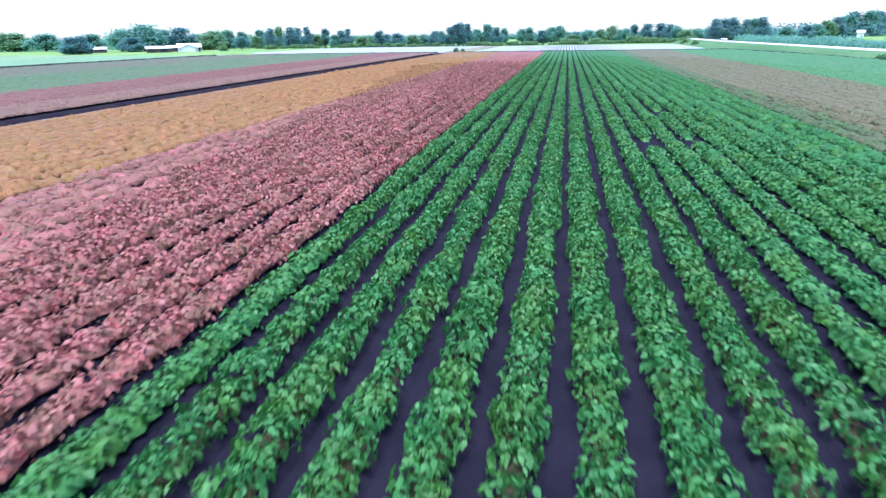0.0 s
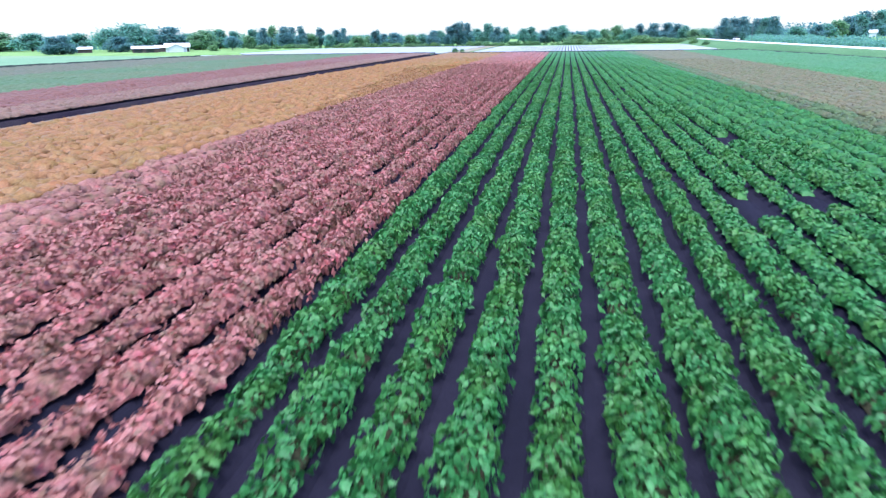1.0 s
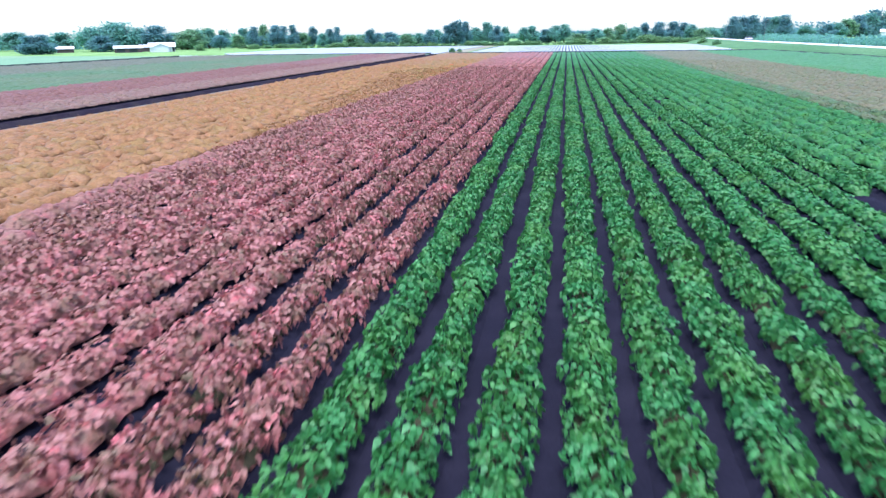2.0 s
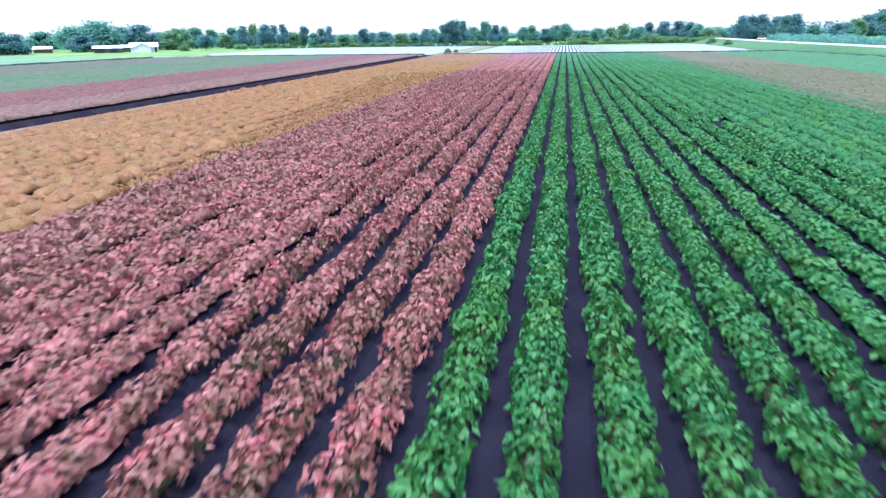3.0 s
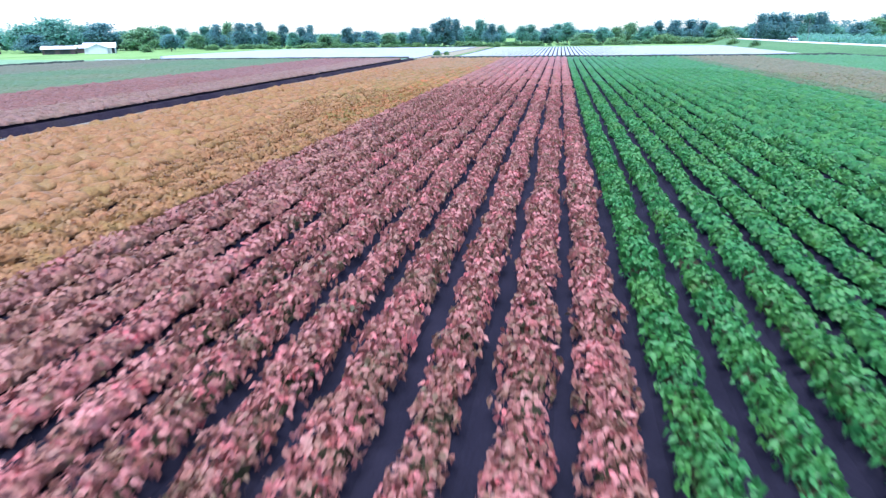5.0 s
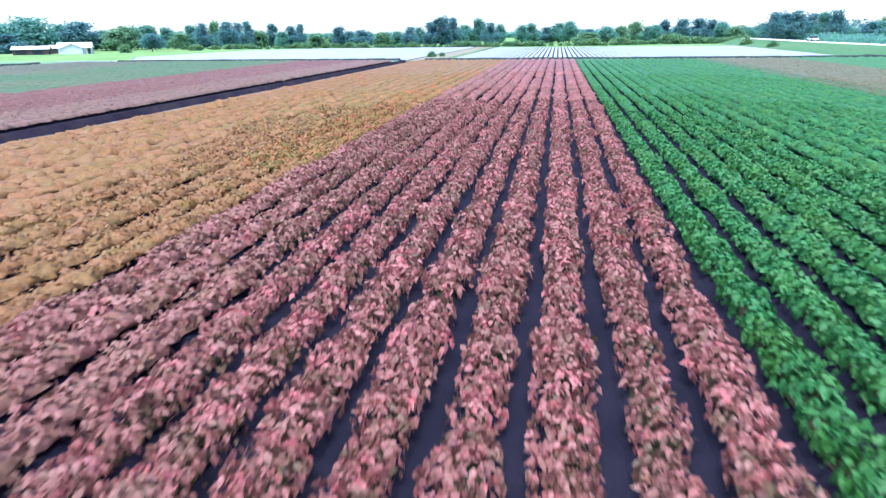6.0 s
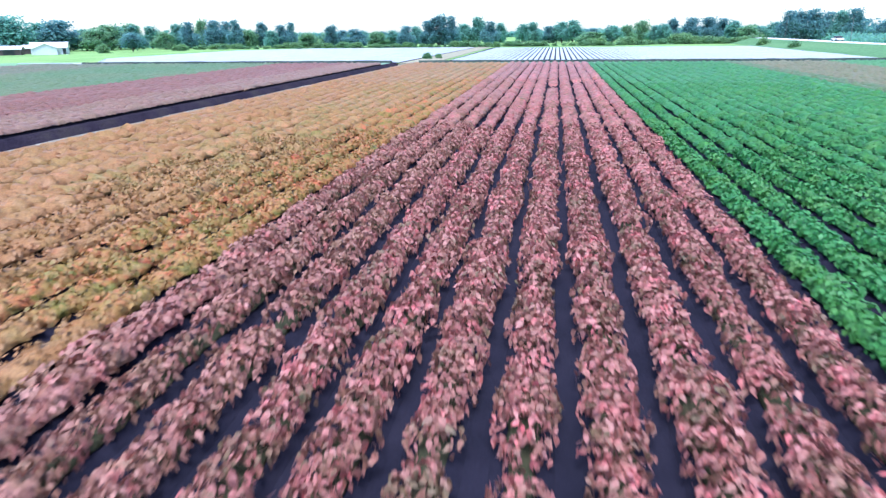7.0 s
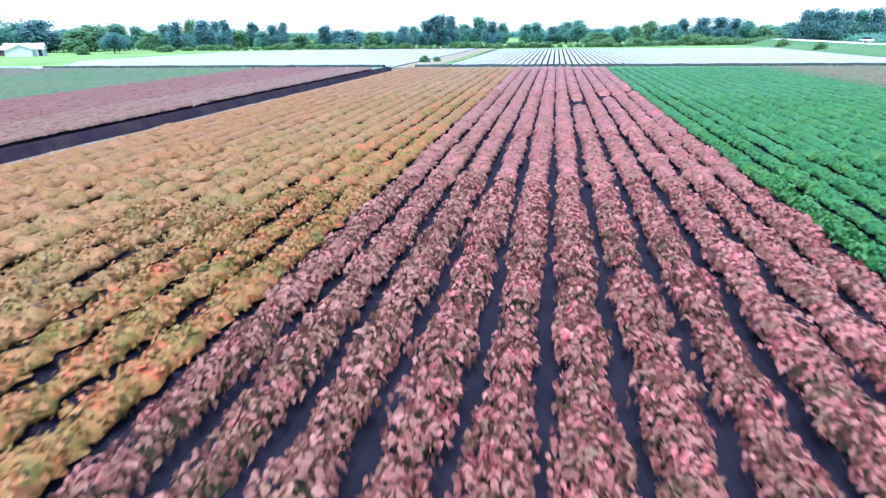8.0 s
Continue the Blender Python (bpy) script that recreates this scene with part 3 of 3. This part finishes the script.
def tree(name, height, spread, low, mat, label, category, group, seed, clumps=26, per=70, leaf=0.55, trunks=1, tall=1.0):
    """A tree: tapered trunk, limbs to each clump, and a crown of small leaf sprays with gaps."""
    random.seed(seed)
    r = np.random.default_rng(seed)
    top = tagged(new(name), label=label, category=category, group=group)
    bm = bmesh.new()
    stem = height * 0.045
    centres = []
    for i in range(clumps):
        f = random.uniform(0, 1)
        z = height * (low + (0.90 - low) * f)
        reach = spread * (math.sin(math.pi * min(1, 0.18 + 0.78 * f)) ** 0.8) * random.uniform(0.25, 1.0)
        turn = random.uniform(0, 2 * math.pi)
        centres.append((reach * math.cos(turn), reach * math.sin(turn), z))
    for q in range(trunks):
        ox = (q - (trunks - 1) / 2) * spread * 0.4
        limb(bm, (ox, 0, -0.1), (ox * 1.1 + random.uniform(-0.2, 0.2), random.uniform(-0.2, 0.2), height * 0.6), stem * 0.5, stem * 0.22, 8)
    for c in centres:
        limb(bm, (0, 0, max(0.2, c[2] - height * random.uniform(0.15, 0.3)) * 0.8), c, stem * 0.16, stem * 0.05, 4)
    part("trunk", bm, BARK, top)
    vs, fs, base = [], [], 0
    for c in centres:
        rad = spread * random.uniform(0.26, 0.50)
        d = np.clip(r.normal(0, 1, (per, 3)), -1.8, 1.8)
        place = np.array(c) + d * rad * np.array([0.56, 0.56, 0.46 * tall])
        d /= np.linalg.norm(d, axis=1)[:, None]
        place[:, 2] = np.clip(place[:, 2], 0.15, None)
        v, f = leaf_cloud(place, np.arctan2(d[:, 1], d[:, 0]) + r.normal(0, 0.5, per), radians(20) - d[:, 2] * 0.9 + r.normal(0, 0.4, per), r.normal(0, 0.5, per), leaf * r.uniform(0.6, 1.3, per), KITE, KITE_TRIS)
        vs.append(v)
        fs.append(f + base)
        base += len(v)
    mesh_object("crown", np.concatenate(vs), np.concatenate(fs), mat, top, smooth=True, tone=leaf_tones(base, 4, seed))
    return top


PROTOS = {
    "round": tree("tree", 10, 4.2, 0.22, TREE_A, "broad green tree in the windbreak", "tree", "field trees", 11, 40, 100, 0.62),
    "dark": tree("tree", 10, 4.4, 0.15, TREE_C, "dense dark green tree in the windbreak", "tree", "field trees", 12, 42, 100, 0.62),
    "tall": tree("tree", 12, 3.0, 0.16, TREE_C, "tall narrow dark tree", "tree", "field trees", 13, 40, 100, 0.56, tall=1.4),
    "pale": tree("tree", 9, 3.8, 0.15, TREE_B, "light green tree with an open crown", "tree", "field trees", 14, 40, 95, 0.56),
    "wide": tree("tree", 10, 6.0, 0.25, TREE_A, "wide spreading oak behind the farm buildings", "tree", "field trees", 15, 50, 100, 0.66),
    "lone": tree("tree", 10, 5.6, 0.34, TREE_C, "round dark tree standing alone on the meadow", "tree", "field trees", 17, 46, 100, 0.6),
    "shrub": tree("shrub", 2.4, 2.2, 0.12, SHRUB, "bushy light green shrub at the field edge", "shrub", "edge shrubs", 16, 18, 130, 0.30, trunks=2),
}
SPREAD = {"round": 4.2, "dark": 4.4, "tall": 3.0, "pale": 3.8, "wide": 6.0, "lone": 5.6, "shrub": 2.2}
PROTO_H = {"round": 10, "dark": 10, "tall": 12, "pale": 9, "wide": 10, "lone": 10, "shrub": 2.4}


def plant(kind, x, y, height, widen=1.0):
    s = height / PROTO_H[kind]
    m = pose(x, y, 0, 0, 0, rng.uniform(0, 360)) @ Matrix.Diagonal((s * widen, s * widen, s, 1))
    return copy_thing(PROTOS[kind], m)


# ---- the windbreak: kind, x, y, height, crown width ----
WEST = (
    ("pale", -194, 335, 8.2, 12.4),
    ("round", -197, 352, 9.6, 7.2),
    ("round", -195, 358, 10.1, 8.3),
    ("round", -188, 362, 9.6, 7.4),
    ("pale", -170, 345, 7.0, 7.8),
    ("round", -181, 372, 10.5, 8.1),
    ("dark", -169, 362, 10.9, 6.8),
    ("pale", -168, 372, 12.2, 6.5),
    ("dark", -154, 358, 11.3, 8.1),
    ("dark", -154, 368, 11.0, 6.4),
    ("dark", -143, 356, 11.3, 5.6),
    ("pale", -139, 360, 7.5, 7.1),
    ("tall", -135, 365, 11.1, 4.8),
    ("round", -124, 350, 6.9, 5.9),
    ("dark", -122, 356, 9.0, 6.0),
    ("dark", -120, 362, 10.0, 4.7),
    ("pale", -108, 350, 5.9, 8.1),
)
MIDDLE = (
    ("tall", -98, 352, 9.1, 4.9),
    ("dark", -96, 360, 6.6, 6.5),
    ("dark", -87, 350, 6.9, 8.0),
    ("pale", -80, 356, 6.1, 7.7),
    ("round", -74, 362, 6.3, 6.4),
    ("dark", -65, 348, 7.8, 6.0),
    ("round", -64, 362, 7.9, 5.5),
    ("dark", -57, 352, 9.7, 5.7),
    ("tall", -52, 350, 12.5, 7.3),
    ("dark", -48, 356, 11.3, 5.3),
    ("round", -45, 372, 8.6, 7.0),
    ("round", -39, 372, 11.3, 6.9),
    ("dark", -33, 366, 9.2, 6.3),
    ("round", -30, 378, 8.8, 5.2),
    ("round", -21, 400, 8.5, 6.1),
    ("round", -17, 405, 9.2, 6.7),
    ("dark", -9, 410, 7.4, 7.3),
    ("round", -3, 408, 9.3, 7.7),
    ("round", 2, 400, 9.8, 7.5),
    ("pale", 10, 380, 4.8, 10.2),
)
EAST = (
    ("round", 19, 388, 7.1, 8.1),
    ("pale", 26, 400, 7.4, 7.4),
    ("pale", 33, 405, 9.4, 7.5),
    ("round", 38, 392, 7.1, 7.1),
    ("tall", 45, 395, 10.4, 5.2),
    ("round", 40, 385, 7.5, 6.0),
    ("dark", 52, 390, 9.8, 7.9),
    ("dark", 60, 395, 10.0, 8.5),
    ("dark", 64, 388, 9.3, 6.9),
    ("round", 67, 380, 8.3, 6.7),
    ("pale", 70, 372, 6.5, 7.8),
    ("round", 78, 385, 6.1, 7.7),
    ("round", 89, 400, 7.8, 7.1),
    ("dark", 85, 372, 11.5, 6.8),
    ("tall", 92, 380, 12.4, 7.4),
    ("dark", 94, 372, 11.9, 7.6),
    ("dark", 104, 385, 11.1, 7.5),
    ("round", 106, 378, 11.5, 7.3),
    ("dark", 108, 370, 11.8, 7.0),
)
FARM = (
    ("pale", -349, 360, 11.4, 22.1),
    ("round", -316, 350, 10.2, 17.7),
    ("dark", -221, 262, 7.4, 9.0),
    ("dark", -218, 265, 7.8, 8.0),
    ("round", -266, 330, 9.4, 13.1),
    ("wide", -231, 310, 10.6, 13.4),
    ("wide", -223, 318, 12.9, 18.6),
    ("dark", -217, 300, 7.1, 10.6),
    ("round", -222, 335, 11.2, 11.0),
    ("dark", -208, 330, 11.8, 14.6),
    ("round", -208, 345, 8.5, 11.9),
    ("pale", -198, 345, 10.2, 11.9),
    ("pale", -196, 360, 10.8, 10.3),
)
FAR_EAST = (
    ("round", 151, 470, 7.4, 9),
    ("dark", 160, 460, 8.0, 9),
    ("round", 172, 478, 8.6, 10),
    ("pale", 186, 500, 11.0, 12),
    ("dark", 197, 512, 13.2, 12),
    ("round", 206, 520, 14.6, 13),
    ("dark", 214, 532, 16.8, 14),
    ("round", 223, 528, 17.4, 14),
    ("dark", 232, 536, 17.0, 14),
    ("round", 243, 540, 16.2, 14),
    ("dark", 255, 545, 15.4, 14),
    ("round", 268, 548, 14.4, 13),
)
for kind, x, y, h, w in (*WEST, *MIDDLE, *EAST, *FARM, *FAR_EAST):
    plant(kind, x, y, h, w * 1.55 / (2.6 * SPREAD[kind] * h / PROTO_H[kind]))
plant("lone", -160, 309, 6.2, 1.25)
# lower growth that fills the windbreak
for i in range(40):
    x = -185 + i * 7.1 + rng.uniform(-2, 2)
    if not -29 < x < -22:
        plant(("round", "pale", "dark")[int(rng.integers(0, 3))], x, (385 if x < -28 else 420) + rng.uniform(-8, 12), rng.uniform(4.6, 7.2), rng.uniform(1.2, 1.6))
for i in range(70):
    x = -165 + i * 3.6 + rng.uniform(-1, 1)
    plant("shrub", x, (340 if x < 0 else 340 + 0.35 * x) + rng.uniform(-4, 8), rng.uniform(0.7, 2.3) + (rng.uniform(0, 1.5) if x > 0 else 0), rng.uniform(1.3, 2.0))
for x, y, h in ((63.2, 129, 1.2), (-149.5, 324, 2.2), (-151.5, 323, 1.8), (-164.5, 299, 2.6), (61, 319, 2.3), (60, 288, 1.9), (-27, 330, 1.8), (-33, 232, 1.2), (-31, 235, 0.9)):
    plant("shrub", x, y, h, 1.0)
for ob in PROTOS.values():
    for o in (*ob.children_recursive, ob):
        bpy.data.objects.remove(o)


def far_woods(name, a, b, deep, height, seed, mat, label, rate=26, spray=1.5):
    """Distant woods along the line from a to b, as one uneven mass of leaf sprays."""
    r = np.random.default_rng(seed)
    length = math.hypot(b[0] - a[0], b[1] - a[1])
    n = int(length * rate)
    f = r.uniform(0, 1, n)
    knots = np.arange(0, length + 18, 9)
    top = height * (0.72 + 0.28 * np.interp(f * length, knots, r.uniform(-1, 1, len(knots))))
    place = np.stack([a[0] + f * (b[0] - a[0]) + r.uniform(-deep, deep, n), a[1] + f * (b[1] - a[1]) + r.uniform(-deep, deep, n), top * r.uniform(0, 1, n) ** 1.2], -1)
    v, t = leaf_cloud(place, r.uniform(0, 6.28, n), r.normal(0.4, 0.4, n), r.normal(0, 0.5, n), spray * r.uniform(0.6, 1.35, n), KITE, KITE_TRIS)
    return tagged(mesh_object(name, v, t, mat, smooth=True, tone=leaf_tones(len(v), 4, seed)), label, "woods", kind="stuff")


far_woods("far_woods", (-800, 760), (600, 760), 14, 8, 1, TREE_A, "hazy low woods in the distance", 26, 3.0)
far_woods("far_woods", (-420, 390), (-160, 390), 12, 10, 2, TREE_A, "woods behind the farm buildings", 20)
far_woods("far_woods", (130, 520), (460, 520), 14, 11, 3, TREE_C, "high woods beyond the road", 24)
far_woods("roadside_scrub", (86, 60), (94, 350), 5, 4.2, 4, TREE_A, "low dark scrub beyond the road", 60, 0.7)
far_woods("roadside_scrub", (150, 300), (420, 330), 12, 5, 5, TREE_A, "low green scrub behind the road", 14, 1.3)


# ---- farm buildings ----
def building(x, y, turn, w, d, eave, ridge, wall_mat, roof_mat, label, over=0.5, doors=(), wing=None):
    top = tagged(new("farm_building"), label=label, category="building", group="farm buildings")
    top.matrix_world = pose(x, y, 0, 0, 0, turn)
    bm = bmesh.new()
    a, b = w / 2, d / 2
    v = [bm.verts.new(p) for p in ((-a, -b, -0.1), (a, -b, -0.1), (a, b, -0.1), (-a, b, -0.1), (-a, -b, eave), (a, -b, eave), (a, b, eave), (-a, b, eave), (-a, 0, ridge), (a, 0, ridge))]
    for f in ((0, 1, 5, 4), (1, 2, 6, 9, 5), (2, 3, 7, 6), (3, 0, 4, 8, 7), (3, 2, 1, 0)):
        bm.faces.new([v[i] for i in f])
    part("wall", bm, wall_mat, top)
    bm = bmesh.new()
    a, b = a + over, b + over
    drop = (ridge - eave) * over / (d / 2)
    low = [bm.verts.new(p) for p in ((-a, -b, eave - drop), (a, -b, eave - drop), (a, 0, ridge), (-a, 0, ridge), (a, b, eave - drop), (-a, b, eave - drop))]
    high = [bm.verts.new(p.co + Vector((0, 0, 0.18))) for p in low]
    for f in ((0, 1, 2, 3), (3, 2, 4, 5)):
        bm.faces.new([high[i] for i in f])
        bm.faces.new([low[i] for i in reversed(f)])
    for i, j in ((0, 1), (1, 2), (2, 4), (4, 5), (5, 3), (3, 0)):
        bm.faces.new((low[i], low[j], high[j], high[i]))
    part("roof", bm, roof_mat, top)
    if wing:
        wx, ww, wd, wh = wing
        bm = bmesh.new()
        v = [bm.verts.new(q) for q in ((wx - ww / 2, -d / 2 - wd, -0.1), (wx + ww / 2, -d / 2 - wd, -0.1), (wx + ww / 2, -d / 2 - wd, eave), (wx, -d / 2 - wd, wh), (wx - ww / 2, -d / 2 - wd, eave), (wx - ww / 2, 0, -0.1), (wx + ww / 2, 0, -0.1), (wx + ww / 2, 0, eave), (wx, 0, wh), (wx - ww / 2, 0, eave))]
        for f in ((0, 1, 2, 3, 4), (1, 6, 7, 2), (5, 0, 4, 9)):
            bm.faces.new([v[i] for i in f])
        part("wing_wall", bm, wall_mat, top)
        bm = bmesh.new()
        lo, ya = eave - 0.15, -d / 2 - wd - 0.4
        v = [bm.verts.new(q) for q in ((wx - ww / 2 - 0.4, ya, lo), (wx, ya, wh), (wx + ww / 2 + 0.4, ya, lo), (wx - ww / 2 - 0.4, 0, lo), (wx, 0, wh), (wx + ww / 2 + 0.4, 0, lo))]
        w = [bm.verts.new(q.co + Vector((0, 0, 0.16))) for q in v]
        for f in ((0, 1, 4, 3), (1, 2, 5, 4)):
            bm.faces.new([w[i] for i in f])
            bm.faces.new([v[i] for i in reversed(f)])
        for i, j in ((0, 1), (1, 2), (2, 5), (3, 0)):
            bm.faces.new((v[i], v[j], w[j], w[i]))
        part("wing_roof", bm, roof_mat, top)
    for kind, dx, dw, z0, z1 in doors:
        part(kind, box(dx - dw / 2, -d / 2 - 0.04, z0, dx + dw / 2, -d / 2 + 0.05, z1), DARK, top)
    return top


building(-178.0, 290, 34, 10.5, 8, 2.2, 3.8, WALL_WHITE, ROOF_WHITE, "white farm building with a white metal roof", doors=(("door", 4.6, 1.0, 0, 2.0),), wing=(-0.5, 6.5, 2.5, 3.5))
building(-191.0, 298, 34, 7, 5, 2.0, 2.9, WALL_BROWN, ROOF_WHITE, "small brown shed with a pale roof beside the white building")
# Its wall is closed: dark slabs paint the shaded inside of the open bays.
building(-190.2, 283, 34, 11, 6, 1.9, 2.8, WALL_BROWN, ROOF_WHITE, "brown open-sided shed with a pale roof", doors=(("opening", -3, 3.4, 0, 1.9), ("opening", 2, 3.4, 0, 1.9)))
building(196, 470, -20, 4, 4, 3.2, 4.4, WALL_WHITE, ROOF_WHITE, "distant white house between the trees")
building(-231, 292, 38, 7, 5, 1.8, 2.7, WALL_BROWN, ROOF_WHITE, "small far shed with a pale roof")


# ---- road side ----
def car(x, y, turn):
    top = tagged(new("car"), label="white car standing on the pale road", category="car")
    top.matrix_world = pose(x, y, road_z(y) + 0.02, 0, 0, turn)
    bm = box(-0.9, -2.2, 0.35, 0.9, 2.2, 0.85, 0.12)
    part("body", bm, ROOF_WHITE, top)
    bm = box(-0.78, -1.3, 0.85, 0.78, 1.1, 1.42, 0.22)
    part("cabin", bm, DARK, top, "dark car windows")
    for wx in (-0.82, 0.82):
        for wy in (-1.4, 1.35):
            bm = bmesh.new()
            bmesh.ops.create_cone(bm, cap_ends=True, segments=14, radius1=0.33, radius2=0.33, depth=0.2)
            bmesh.ops.rotate(bm, matrix=Matrix.Rotation(radians(90), 3, "Y"), verts=bm.verts)
            bmesh.ops.translate(bm, vec=(wx, wy, 0.33), verts=bm.verts)
            part("wheel", bm, DARK, top)
    return top


car(ROAD_X + 1.3, 292, 0)


def utility_pole(x, y, height, lean):
    top = tagged(new("utility_pole"), label="pale weathered utility pole beside the road", category="pole", group="utility poles")
    top.matrix_world = pose(x, y, 0, 0, lean, 0)
    bm = bmesh.new()
    limb(bm, (0, 0, -0.3), (0, 0, height), 0.075, 0.055, 8)
    part("pole", bm, POLE, top)
    part("cap", box(-0.09, -0.09, height, 0.09, 0.09, height + 0.08, 0.02), DARK, top)
    return top


utility_pole(76.2, 347, 10.4, 0)
utility_pole(82.3, 308.2, 8.6, -2.5)


def radio_mast(x, y, height):
    """A thin lattice mast: three legs and cross rungs."""
    top = tagged(new("radio_mast"), label="thin grey radio mast rising behind the far woods", category="mast")
    top.location = (x, y, 0)
    feet = [(0.5 * math.cos(a), 0.5 * math.sin(a)) for a in (0.5, 2.6, 4.7)]
    for fx, fy in feet:
        bm = bmesh.new()
        limb(bm, (fx, fy, -0.2), (fx * 0.5, fy * 0.5, height), 0.09, 0.07, 5)
        part("leg", bm, POLE, top)
    for i in range(1, 15):
        f = i / 15
        w = 1 - 0.5 * f
        for (ax, ay), (bx, by) in zip(feet, feet[1:] + feet[:1]):
            bm = bmesh.new()
            limb(bm, (ax * w, ay * w, height * f), (bx * w, by * w, height * (f + 0.03)), 0.04, 0.04, 4)
            part("rung", bm, POLE, top)
    return top


radio_mast(244, 592, 21)


def marker_post(x, y):
    top = tagged(new("marker_post"), label="short dark marker post at the road edge", category="post", group="marker posts")
    top.location = (x, y, road_z(y) - 0.12)
    part("post", box(-0.06, -0.06, -0.1, 0.06, 0.06, 0.95, 0.02), BARK, top)
    part("cap", box(-0.1, -0.1, 0.95, 0.1, 0.1, 1.08, 0.03), DARK, top)


for y in (195, 245, 300, 355):
    marker_post(ROAD_X - 3.4, y)



def road_sign(x, y):
    top = tagged(new("road_sign"), label="small white sign on a thin post beside the road", category="sign")
    top.matrix_world = pose(x, y, road_z(y) - 0.1, 0, 0, 12)
    part("post", box(-0.05, -0.05, -0.1, 0.05, 0.05, 2.2, 0.015), POLE, top)
    part("panel", box(-0.45, -0.09, 1.5, 0.45, -0.055, 2.15, 0.01), ROOF_WHITE, top, "blank white sign panel")


road_sign(ROAD_X + 3.6, 150)


# ---- single leaves on the plants that the flight passes closest ----
def leaf_mesh(mat):
    me = bpy.data.meshes.new("leaf")
    me.from_pydata([tuple(v) for v in HEART], [], [tuple(int(i) for i in t) for t in HEART_TRIS])
    me.polygons.foreach_set("use_smooth", np.ones(len(me.polygons), dtype=bool))
    me.attributes.new("tone", "FLOAT", "POINT").data.foreach_set("value", np.full(len(HEART), 0.62, dtype=np.float32))
    me.materials.append(mat)
    return me


LEAF_MESHES = {m.name: leaf_mesh(m) for m in (GREEN, PINK, MAUVE)}
picked = random.Random(5)
for row in [o for o in scene.objects if o.name.startswith("crop_row")]:
    x = row.location.x
    if not -8.5 < x < 8.5:
        continue
    mesh = LEAF_MESHES[row.children[0].data.materials[0].name if row.children[0].data.materials[0].name in LEAF_MESHES else row.children[1].data.materials[0].name]
    middle = 13 + (7.0 - x) / 14.3 * 106
    for i in range(90):
        out, turn = math.sqrt(picked.uniform(0, 1)), picked.uniform(-math.pi, math.pi)
        ob = new("leaf", mesh)
        ob.parent = row
        size = 0.115 * picked.uniform(0.75, 1.3)
        ob.matrix_local = pose(0.36 * out * math.cos(turn), middle + picked.uniform(-7, 7) - row.location.y, 0.15 + 0.43 * (1 - 0.4 * out ** 3), picked.gauss(0, 16), 18 + 45 * out * out + picked.gauss(0, 12), math.degrees(turn) + picked.gauss(0, 25)) @ Matrix.Diagonal((size, size, size, 1))
